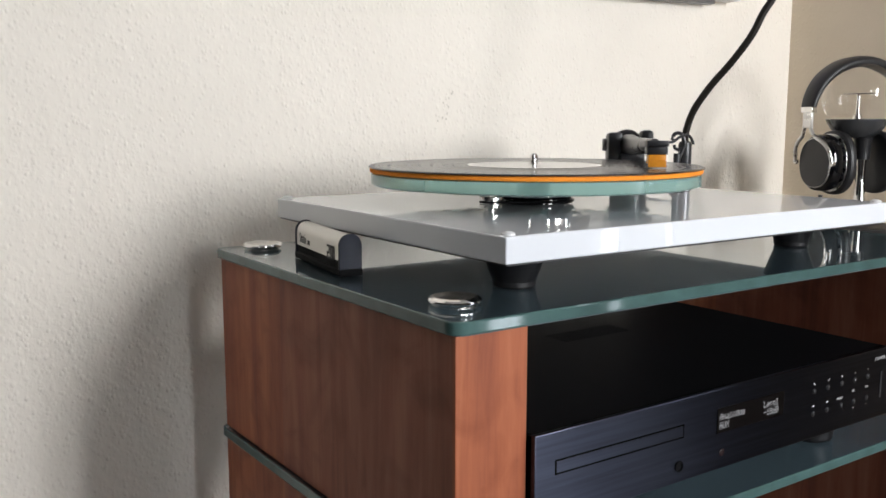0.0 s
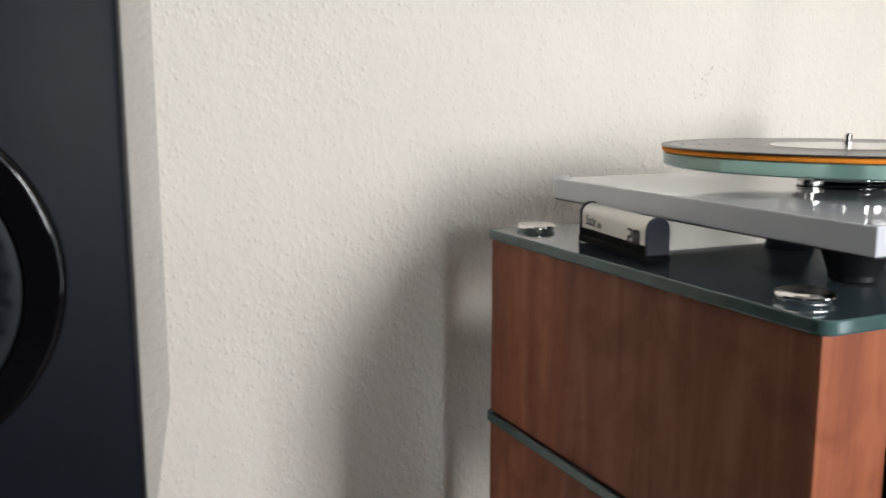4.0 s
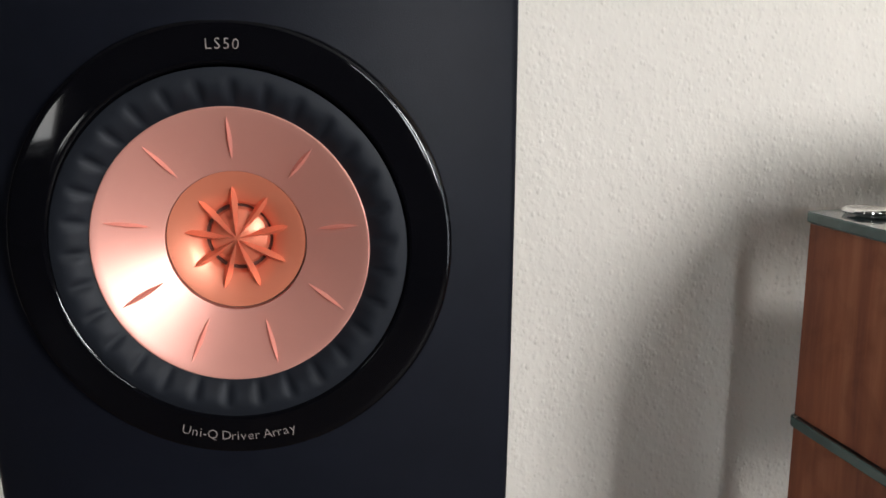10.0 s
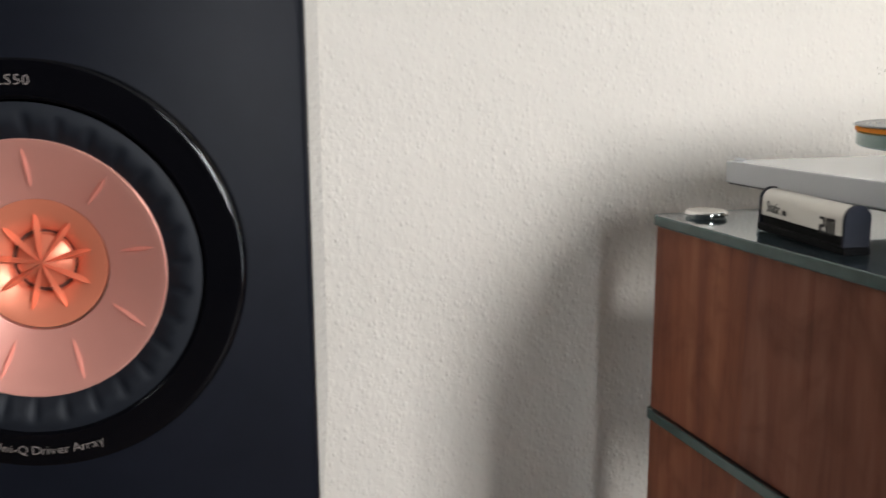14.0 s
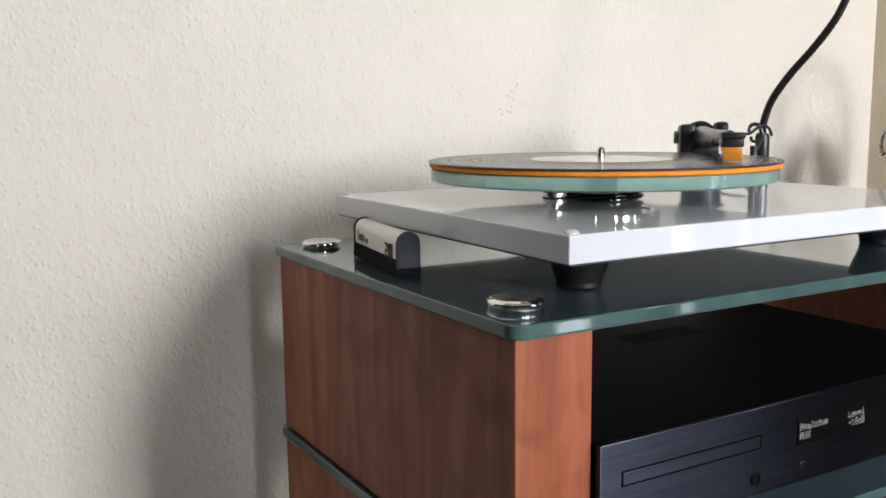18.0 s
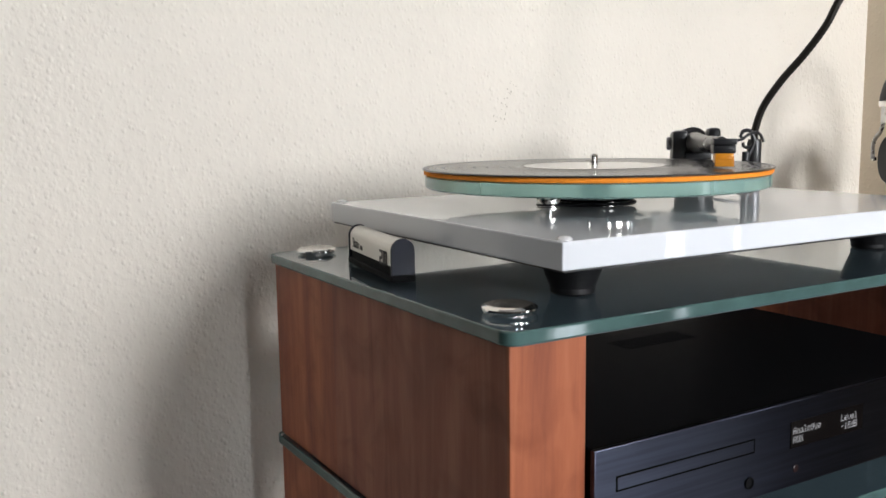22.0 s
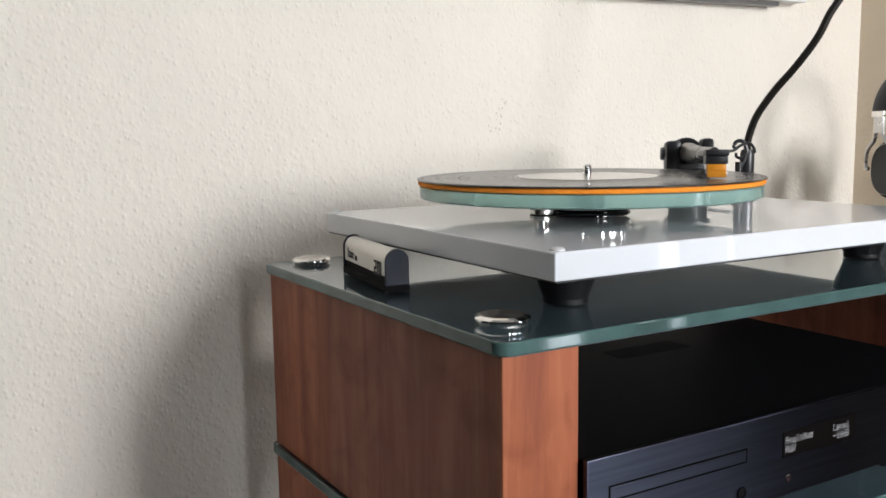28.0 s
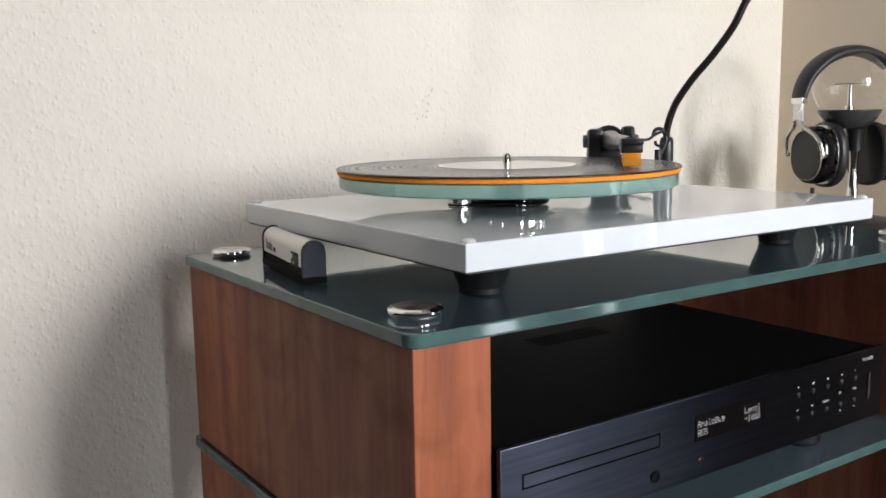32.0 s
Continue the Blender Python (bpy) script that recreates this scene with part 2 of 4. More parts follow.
# ---- builders ----
def part(name, bm, mat, parent=None, label="", smooth=True, angle=20):
    me = bpy.data.meshes.new(name)
    bm.normal_update()
    bm.to_mesh(me)
    bm.free()
    for m in (mat if isinstance(mat, (list, tuple)) else [mat]):
        me.materials.append(m)
    if smooth:
        me.polygons.foreach_set("use_smooth", [True] * len(me.polygons))
        me.set_sharp_from_angle(angle=radians(angle))
    ob = new(name, me)
    ob.parent = parent
    if label:
        tagged(ob, label)
    return ob


def thing(name, m, label, category, group="", kind=""):
    ob = new(name)
    ob.empty_display_size = 0.05
    ob.matrix_world = m
    return tagged(ob, label, category, group, kind)


def block(x0, x1, y0, y1, z0, z1, bevel=0.0, segs=2, bm=None):
    bm2 = bmesh.new()
    bmesh.ops.create_cube(bm2, size=1)
    for v in bm2.verts:
        v.co = ((x0 + x1) / 2 + v.co.x * (x1 - x0), (y0 + y1) / 2 + v.co.y * (y1 - y0), (z0 + z1) / 2 + v.co.z * (z1 - z0))
    if bevel:
        bmesh.ops.bevel(bm2, geom=bm2.edges[:], offset=bevel, segments=segs, profile=0.5, affect="EDGES")
    if bm is None:
        return bm2
    me = bpy.data.meshes.new("tmp")
    bm2.to_mesh(me)
    bm2.free()
    bm.from_mesh(me)
    bpy.data.meshes.remove(me)
    return bm


def lathe(profile, segs=64, bm=None, m=None):
    """Turns a profile of (radius, height) round z."""
    bm = bm or bmesh.new()
    rings = []
    for r, z in profile:
        if r < 1e-6:
            rings.append([bm.verts.new((0, 0, z))])
        else:
            rings.append([bm.verts.new((r * math.cos(2 * math.pi * k / segs), r * math.sin(2 * math.pi * k / segs), z)) for k in range(segs)])
    for a, b in zip(rings, rings[1:]):
        for k in range(segs):
            j = (k + 1) % segs
            quad = [a[k % len(a)], a[j % len(a)], b[j % len(b)], b[k % len(b)]]
            quad = [v for i, v in enumerate(quad) if v not in quad[:i]]
            if len(quad) > 2:
                bm.faces.new(quad)
    if m is not None:
        bmesh.ops.transform(bm, matrix=m, verts=[v for ring in rings for v in ring])
    bmesh.ops.recalc_face_normals(bm, faces=bm.faces[:])
    return bm


def sweep(points, radius, segs=12, bm=None, cap=True):
    """A tube along points; radius is a number or one for each point."""
    bm = bm or bmesh.new()
    pts = [Vector(p) for p in points]
    radii = radius if isinstance(radius, (list, tuple)) else [radius] * len(pts)
    side, rings = None, []
    for i, p in enumerate(pts):
        t = (pts[min(i + 1, len(pts) - 1)] - pts[max(i - 1, 0)]).normalized()
        side = (side - t * side.dot(t)).normalized() if side is not None else t.orthogonal().normalized()
        up = t.cross(side)
        rings.append([bm.verts.new(p + (side * math.cos(2 * math.pi * k / segs) + up * math.sin(2 * math.pi * k / segs)) * radii[i]) for k in range(segs)])
    for a, b in zip(rings, rings[1:]):
        for k in range(segs):
            bm.faces.new((a[k], a[(k + 1) % segs], b[(k + 1) % segs], b[k]))
    if cap:
        bm.faces.new(rings[0][::-1]), bm.faces.new(rings[-1])
    bmesh.ops.recalc_face_normals(bm, faces=bm.faces[:])
    return bm


def slab(outline, z0, z1, bevel=0.0, segs=2):
    """An outline of (x, y) raised from z0 to z1, its edges rounded."""
    bm = bmesh.new()
    low, high = [bm.verts.new((x, y, z0)) for x, y in outline], [bm.verts.new((x, y, z1)) for x, y in outline]
    bm.faces.new(low[::-1]), bm.faces.new(high)
    n = len(outline)
    for k in range(n):
        bm.faces.new((low[k], low[(k + 1) % n], high[(k + 1) % n], high[k]))
    bmesh.ops.recalc_face_normals(bm, faces=bm.faces[:])
    if bevel:
        rim = [e for e in bm.edges if abs(e.verts[0].co.z - e.verts[1].co.z) < 1e-6]
        bmesh.ops.bevel(bm, geom=rim, offset=bevel, segments=segs, profile=0.5, affect="EDGES")
    return bm


def rounded(x0, x1, y0, y1, r, n=6):
    out = []
    for cx, cy, a0 in ((x1 - r, y1 - r, 0), (x0 + r, y1 - r, 90), (x0 + r, y0 + r, 180), (x1 - r, y0 + r, 270)):
        out += [(cx + r * math.cos(radians(a0 + 90 * k / n)), cy + r * math.sin(radians(a0 + 90 * k / n))) for k in range(n + 1)]
    return out


def eased(x0, x1, y0, y1, r, n=6, run=0.001):
    """A rounded outline whose straight sides start just past each corner, so that they stay flat."""
    out, arcs = [], rounded(x0, x1, y0, y1, r, n)
    for k, (dx0, dy0, dx1, dy1) in enumerate(((0, -1, -1, 0), (1, 0, 0, -1), (0, 1, 1, 0), (-1, 0, 0, 1))):
        arc = arcs[k * (n + 1):(k + 1) * (n + 1)]
        out += [(arc[0][0] + dx0 * run, arc[0][1] + dy0 * run)] + arc + [(arc[-1][0] + dx1 * run, arc[-1][1] + dy1 * run)]
    return out


def smooth_path(points, n=8):
    """Points along a smooth curve through the given ones."""
    p = [Vector(q) for q in points]
    p = [2 * p[0] - p[1]] + p + [2 * p[-1] - p[-2]]
    out = []
    for i in range(1, len(p) - 2):
        for k in range(n):
            t = k / n
            out.append(0.5 * (2 * p[i] + (p[i + 1] - p[i - 1]) * t + (2 * p[i - 1] - 5 * p[i] + 4 * p[i + 1] - p[i + 2]) * t * t
                              + (3 * p[i] - p[i - 1] - 3 * p[i + 1] + p[i + 2]) * t ** 3))
    return out + [p[-2]]


def letters(name, text, size, m, mat, parent, depth=0.0001, align="LEFT", spacing=1.0, thin=0.0):
    """A line of writing as a thin mesh, in the built-in font."""
    cu = bpy.data.curves.new(name, "FONT")
    cu.body, cu.size, cu.extrude, cu.align_x, cu.space_character, cu.resolution_u = text, size, depth, align, spacing, 2
    cu.offset = -thin * size
    tmp = new("tmp_text", cu)
    me = bpy.data.meshes.new_from_object(tmp.evaluated_get(bpy.context.evaluated_depsgraph_get()))
    bpy.data.objects.remove(tmp)
    bpy.data.curves.remove(cu)
    me.name = name
    me.transform(m)
    me.materials.clear()
    me.materials.append(mat)
    ob = new(name, me)
    ob.parent = parent
    return ob


# ---- the room ----
def structure(name, bm, mat, label, category, parent=None):
    return tagged(part(name, bm, mat, parent), label, category, kind="structure")


T = 0.12
structure("floor", block(ROOM_L, ROOM_R, ROOM_F, ROOM_B, -0.1, 0), M_FLOOR, "plain brown wooden floor of the living room", "floor")
structure("ceiling", block(ROOM_L, ROOM_R, ROOM_F, ROOM_B, ROOM_H, ROOM_H + 0.1), M_CEIL, "plain grey ceiling of the room, unseen", "ceiling")
structure("wall_back", block(ROOM_L - T, ROOM_R + T, ROOM_B, ROOM_B + T, -0.1, ROOM_H + 0.1), M_WALL,
          "cream wall with coarse roughcast texture behind the rack", "wall")
structure("wall_left", block(ROOM_L - T, ROOM_L, ROOM_F - T, ROOM_B, -0.1, ROOM_H + 0.1), M_UNSEEN, "plain dark taupe side wall, unseen", "wall")


def pierced(wall, a0, a1):
    """A wall with its window openings, from a0 to a1 along it."""
    bm, holes = bmesh.new(), [w for w in WIN if w[1] == wall]

    def piece(a, b, z0, z1):
        if wall == "front":
            block(a, b, ROOM_F - T, ROOM_F, z0, z1, bm=bm)
        else:
            block(ROOM_R, ROOM_R + T, a, b, z0, z1, bm=bm)

    cuts = sorted([a0, a1] + [w[2] for w in holes] + [w[3] for w in holes])
    for a, b in zip(cuts, cuts[1:]):
        hole = [w for w in holes if w[2] <= a and b <= w[3]]
        if hole:
            piece(a, b, -0.1, hole[0][4]), piece(a, b, hole[0][5], ROOM_H + 0.1)
        else:
            piece(a, b, -0.1, ROOM_H + 0.1)
    return bm


structure("wall_front", pierced("front", ROOM_L, ROOM_R), M_UNSEEN, "plain dark taupe wall, unseen, with openings for daylight", "wall")
structure("wall_right", pierced("right", ROOM_F - T, -0.3), M_UNSEEN, "plain dark taupe wall, unseen, with two added light slits", "wall")
structure("wall_corner", block(ROOM_R, ROOM_R + T, -0.3, ROOM_B, -0.1, ROOM_H + 0.1), M_WALL_SHADED, "beige roughcast side wall, its shade put into the colour", "wall")
for wname, wall, a0, a1, z0, z1, nx, nz, watts, tone in WIN:
    m = pose(0, ROOM_F, 0) if wall == "front" else pose(ROOM_R, 0, 0, 0, 0, 90)
    win = thing(wname, m, "white framed window with small panes letting in daylight", "window", kind="structure")
    f = min(0.05, (a1 - a0) * 0.15)
    for a, b, c, d in ((a0, a0 + f, z0, z1), (a1 - f, a1, z0, z1), (a0 + f, a1 - f, z0, z0 + f), (a0 + f, a1 - f, z1 - f, z1)):
        part("window_frame", block(a, b, -0.09, -0.03, c, d), M_FRAME, win, smooth=False)
    for k in range(1, nx):
        x = a0 + (a1 - a0) * k / nx
        part("mullion", block(x - 0.018, x + 0.018, -0.085, -0.035, z0 + f, z1 - f), M_FRAME, win, smooth=False)
    for k in range(1, nz):
        z = z0 + (z1 - z0) * k / nz
        part("glazing_bar", block(a0 + f, a1 - f, -0.08, -0.04, z - 0.012, z + 0.012), M_FRAME, win, smooth=False)
    part("window_sill", block(a0 - 0.04, a1 + 0.04, 0.001, 0.16, z0 - 0.035, z0 - 0.003, bevel=0.006), M_FRAME, win)

# ---- the hi-fi rack ----
RW, RD, TOP, G = 0.640, 0.398, 0.70, 0.010  # width, depth, height of the wood under the top glass, glass
PANEL = 0.0592
M_CAPS = material("turned_steel", (0.58, 0.54, 0.50), rough=0.24, metal=1.0, vary=0.12, scale=70)
turned = M_CAPS.node_tree.nodes.new("ShaderNodeTangent")
turned.direction_type, turned.axis = "RADIAL", "Z"
M_CAPS.node_tree.nodes["Principled BSDF"].inputs["Anisotropic"].default_value = 0.85
M_CAPS.node_tree.links.new(turned.outputs[0], M_CAPS.node_tree.nodes["Principled BSDF"].inputs["Tangent"])
rack = thing("audio_rack", pose(0, 0, 0), "walnut hi-fi rack with dark glass shelves and steel caps", "rack")
levels = [(TOP, TOP - 0.170), (TOP - 0.180, TOP - 0.350), (TOP - 0.360, 0.0)]  # underside of each glass, foot of the wood below it
for z, low in levels:
    for x0 in (0.0, RW - PANEL):
        part("side_panel", block(x0, x0 + PANEL, 0.0, RD, low + 0.0002, z - 0.0002, bevel=0.0012), M_WOOD, rack, "dark walnut veneer side panel")
    shelf = part("glass_shelf", slab(eased(-0.005, RW + 0.005, -0.006, RD + 0.004, 0.010), z + 0.0010, z + G, bevel=0.0012), [M_GLASS, M_EDGE], rack,
                 "thick greenish glass shelf with polished edges", angle=20)
    shelf.visible_shadow = False
    for poly in shelf.data.polygons:
        poly.material_index = int(abs(poly.normal.z) < 0.95)
    part("backing", slab(rounded(-0.002, RW + 0.002, -0.003, RD + 0.001, 0.009, 3), z, z + 0.0007), M_FILM, shelf, "dark coating under the glass")
for x, y in ((0.030, 0.043), (0.033, 0.372), (RW - 0.030, 0.043), (RW - 0.033, 0.372)):
    cap = part("steel_cap", lathe([(0, 0.0062), (0.0150, 0.0062), (0.0160, 0.0058), (0.0160, 0.0002), (0, 0.0002)], 48), M_CAPS, rack, "turned round steel cap on the glass")
    cap.matrix_local = Matrix.Translation((x, y, TOP + G))
    part("rim", lathe([(0.0161, 0.0058), (0.0174, 0.0053), (0.0186, 0.0042), (0.0187, 0.0030), (0.0178, 0.0014), (0.0161, 0.0006)], 48), M_CHROME, cap, "polished round rim")

# ---- the disc player under the top glass ----
M_ALU = material("black_brushed_aluminium", (0.060, 0.064, 0.088), rough=0.38, metal=1.0, vary=0.30, scale=300, stretch=(0.03, 1, 1), bump=0.12, bump_scale=900, bump_dist=0.0002)
tan = M_ALU.node_tree.nodes.new("ShaderNodeTangent")
tan.direction_type, tan.axis = "RADIAL", "Z"
alu = M_ALU.node_tree.nodes["Principled BSDF"]
alu.inputs["Anisotropic"].default_value, alu.inputs["Anisotropic Rotation"].default_value = 0.95, 0.25
M_ALU.node_tree.links.new(tan.outputs[0], alu.inputs["Tangent"])
M_CASE = material("black_case_paint", (0.004, 0.004, 0.005), rough=0.6, spec=0.10, vary=0.2, scale=200, bump=0.1, bump_scale=1500)
M_VOID = material("dark_joint", (0.002, 0.002, 0.002), rough=0.9, spec=0.1)
M_TEXT = material("white_print", (0.50, 0.50, 0.52), rough=0.6)
M_VFD = material("display_glow", (0.95, 0.95, 1.0), rough=0.5, emit=0.60)
M_VFD.node_tree.nodes["Principled BSDF"].inputs["Base Color"].default_value = (0.05, 0.05, 0.05, 1)
M_WINDOW = material("display_window", (0.003, 0.002, 0.002), rough=0.3, spec=0.1)
M_RED = material("dim_red_lens", (0.012, 0.002, 0.003), rough=0.35)
AX, AY, AZ, AW, AH, AD = 0.0600, -0.0078, TOP - 0.170, 0.444, 0.066, 0.317
player = thing("disc_player", pose(AX, AY, AZ), "black brushed disc player with a lit display on the shelf", "disc player")
FOOT = 0.029
for x in (0.05, AW - 0.05):
    for y in (0.05, AD - 0.05):
        part("foot", lathe([(0, 0), (0.018, 0), (0.020, 0.003), (0.020, FOOT + 0.004), (0, FOOT + 0.004)], 24, m=Matrix.Translation((x, y, 0.0))), M_RUBBER, player)
part("case", block(0.003, AW - 0.003, 0.0045, AD, FOOT + 0.002, FOOT + AH - 0.002, bevel=0.0015), M_CASE, player)
face = part("front_panel", block(0, AW, 0, 0.0045, FOOT, FOOT + AH, bevel=0.0008), M_ALU, player, "brushed black aluminium front plate")
bm = bmesh.new()
for row in range(7):
    for k in range(26):
        x, y = 0.200 + k * 0.0034, 0.190 + row * 0.0045
        block(x, x + 0.0018, y, y + 0.0024, FOOT + AH - 0.0021, FOOT + AH - 0.0016, bm=bm)
tagged(part("vent_grille", bm, M_CASE, player, smooth=False), kind="stuff")


def on_face(x, z, proud=0.0):
    """A pose on the front plate, x and z given in the room."""
    return Matrix.Translation((x - AX, -0.0002 - proud, z - AZ)) @ pose(0, 0, 0, 90)


# tray: a bar set in a dark joint
TX0, TX1, TZ0, TZ1 = 0.0780, 0.2090, TOP - 0.1062, TOP - 0.0953
bm = bmesh.new()
for a, b, c, d in ((TX0, TX1, TZ1 - 0.0013, TZ1), (TX0, TX1, TZ0, TZ0 + 0.0013), (TX0, TX0 + 0.0013, TZ0 + 0.0013, TZ1 - 0.0013), (TX1 - 0.0013, TX1, TZ0 + 0.0013, TZ1 - 0.0013)):
    block(a - AX, b - AX, -0.0003, 0.0005, c - AZ, d - AZ, bm=bm)
part("tray_joint", bm, M_VOID, face, smooth=False)
part("disc_tray", block(TX0 + 0.0014 - AX, TX1 - 0.0014 - AX, -0.0005, 0.001, TZ0 + 0.0014 - AZ, TZ1 - 0.0014 - AZ, bevel=0.0002), M_ALU, player, "brushed disc tray, shut")
jack = part("headphone_socket", lathe([(0.0024, -0.0002), (0.0042, 0.0), (0.0045, 0.0006), (0.0042, 0.0011), (0.0034, 0.0011), (0.0030, -0.002), (0, -0.002)], 32,
            m=on_face(0.2041, TOP - 0.1279)), M_CASE, player, "round black headphone socket")
part("socket_hole", lathe([(0, 0.0003), (0.0030, 0.0003), (0.0030, 0.0), (0, 0.0)], 24, m=on_face(0.2041, TOP - 0.1279)), M_CASE, jack)
part("infrared_lens", lathe([(0, 0.0006), (0.0026, 0.0004), (0.0031, 0.0)], 20, m=on_face(0.2549, TOP - 0.1277)), M_RED, player, "small dim red lens")
part("display_window", block(0.2475 - AX, 0.3330 - AX, -0.0005, 0.0003, TOP - 0.1110 - AZ, TOP - 0.0905 - AZ, bevel=0.0002), M_WINDOW, player, "dark display window with lit writing")

# dot-matrix glyphs, seven rows of five dots each
DOTS = {"A": "0E11111F111111", "n": "00001619111111", "a": "00000E010F110F", "l": "0C04040404040E", "o": "00000E1111110E", "g": "000F110F01110E",
        "u": "0000111111130D", "e": "00000E111F100E", "U": "1111111111110E", "X": "11110A040A1111", "L": "1010101010101F", "v": "00001111110A04",
        "-": "0000001F000000", "1": "040C040404040E", "8": "0E11110E11110E", "d": "01010D1311110F", "B": "1E11111E11111E"}


def dot_writing(text, x, z, pitch=0.0040, tall=0.0055):
    """One lit word of the display, as square dots."""
    bm, col, row_h = bmesh.new(), pitch / 6, tall / 7
    for i, ch in enumerate(text):
        code = DOTS[ch].ljust(14, "1")
        for r in range(7):
            bits = int(code[2 * r:2 * r + 2], 16)
            for c in range(5):
                if bits >> (4 - c) & 1:
                    px, pz = i * pitch + c * col, (6 - r) * row_h
                    bm.faces.new([bm.verts.new((px + a * col * 0.72, pz + b * row_h * 0.72, 0.0)) for a, b in ((0, 0), (1, 0), (1, 1), (0, 1))])
    bm.transform(on_face(x, z, 0.0005))
    part("writing", bm, M_VFD, player, smooth=False)


for text, x, z in (("Analogue", 0.2500, 0.1003), ("AUX", 0.2503, 0.1074), ("Level", 0.3057, 0.1003), ("-18dB", 0.3060, 0.1072)):
    dot_writing(text, x, TOP - z)
letters("writing", "POWER", 0.0048, on_face(0.4700, TOP - 0.0858), M_TEXT, player)
letters("writing", "MENU", 0.0032, on_face(0.4120, TOP - 0.1128), M_TEXT, player)
letters("writing", "SEL", 0.0032, on_face(0.4350, TOP - 0.1092), M_TEXT, player)
letters("writing", "VOL", 0.0032, on_face(0.4558, TOP - 0.1090), M_TEXT, player)
M_KNOB = material("button_black", (0.05, 0.05, 0.055), rough=0.3, metal=0.4)
for zz in (0.0985, 0.1187):
    for x in (0.3762, 0.3968, 0.4178, 0.4385, 0.4592):
        part("button", lathe([(0, 0.0016), (0.0014, 0.0015), (0.0021, 0.0008), (0.0023, 0)], 20, m=on_face(x, TOP - zz)), M_KNOB, player, "small round black button")


def mark(kind, x, z, s=0.0012):
    """A printed sign of the transport keys."""
    bm = bmesh.new()
    shapes = {"up": [[(-1, -0.7), (1, -0.7), (0, 0.9)]], "down": [[(-1, 0.7), (0, -0.9), (1, 0.7)]], "square": [[(-0.8, -0.8), (0.8, -0.8), (0.8, 0.8), (-0.8, 0.8)]],
              "play": [[(-1, -0.9), (0.5, 0), (-1, 0.9)], [(0.8, -0.9), (1.2, -0.9), (1.2, 0.9), (0.8, 0.9)]], "minus": [[(-1, -0.2), (1, -0.2), (1, 0.2), (-1, 0.2)]],
              "plus": [[(-0.9, -0.2), (0.9, -0.2), (0.9, 0.2), (-0.9, 0.2)], [(-0.2, 0.25), (0.2, 0.25), (0.2, 0.9), (-0.2, 0.9)]],
              "skip": [[(-1.4, -0.8), (-0.1, 0), (-1.4, 0.8)], [(-0.1, -0.8), (1.2, 0), (-0.1, 0.8)]]}
    for poly in shapes[kind]:
        bm.faces.new([bm.verts.new((px * s, py * s, 0.0001)) for px, py in poly])
    bm.transform(on_face(x, z))
    part("sign", bm, M_TEXT, player, smooth=False)


for kind, x in (("up", 0.3762), ("play", 0.3968), ("square", 0.4178), ("up", 0.4385), ("plus", 0.4592)):
    mark(kind, x, TOP - 0.0918)
for kind, x, zz in (("skip", 0.3762, 0.1117), ("skip", 0.3968, 0.1117), ("down", 0.4385, 0.1245), ("minus", 0.4592, 0.1245)):
    mark(kind, x, TOP - zz)
part("power_key", slab(rounded(-0.0016, 0.0016, -0.0125, 0.0125, 0.0015), 0.0, 0.0007, bevel=0.0003), M_KNOB, player, "upright power key").matrix_local = on_face(0.4818, TOP - 0.1098)

# ---- the turntable ----
PX, PY, PR, PW, PD = 0.0452, 0.0070, -0.39, 0.4493, 0.3609
GT = TOP + G
PB, PT = 0.0303, 0.0187  # plinth underside over the glass, its thickness
deck = thing("turntable", pose(PX, PY, GT, 0, 0, PR), "glossy white turntable with glass platter on the rack", "turntable")
part("plinth", slab(rounded(0, PW, 0, PD, 0.0015, 3), PB, PB + PT, bevel=0.0012), M_WHITE, deck, "glossy white lacquered plinth")
part("underside", slab(rounded(0.0015, PW - 0.0015, 0.0015, PD - 0.0015, 0.002, 3), PB - 0.0012, PB - 0.0002), M_BLACK, deck, "black painted underside of the plinth")
deck_m = pose(PX, PY, GT, 0, 0, PR)


def in_deck(x, y, z=0.0):
    """Room to plinth coordinates."""
    return deck_m.inverted() @ Vector((x, y, z))


for x, y in ((0.107, 0.074), (0.478, 0.092), (0.31, 0.330)):
    q = in_deck(x, y)
    part("foot", lathe([(0, 0.0), (0.0152, 0.0), (0.0165, 0.0015), (0.0165, 0.0035), (0.0165, 0.005), (0.0243, 0.0255), (0.0248, 0.0275), (0.0248, PB + 0.0002), (0, PB + 0.0002)], 40,
                       m=Matrix.Translation((q.x, q.y, 0.0))), M_RUBBER, deck, "black rubber foot")
M_BUMP = material("clear_bumper", (0.80, 0.80, 0.81), rough=0.12, transmission=0.25, ior=1.45)
for x, y in ((0.0075, 0.0075), (0.0075, PD - 0.008), (PW - 0.0075, 0.0075), (PW - 0.008, PD - 0.008)):
    part("bumper", lathe([(0.0052, 0), (0.0050, 0.0012), (0.0035, 0.0024), (0.0015, 0.0029), (0, 0.003)], 24, m=Matrix.Translation((x, y, PB + PT))), M_BUMP, deck,
         "small clear cover bumper")
SX, SY = 0.2197, 0.1859
c = in_deck(SX, SY)
CX, CY, Z0 = c.x, c.y, PB + PT
REC = 0.0820  # record underside over the glass shelf
at_c = Matrix.Translation((CX, CY, 0))
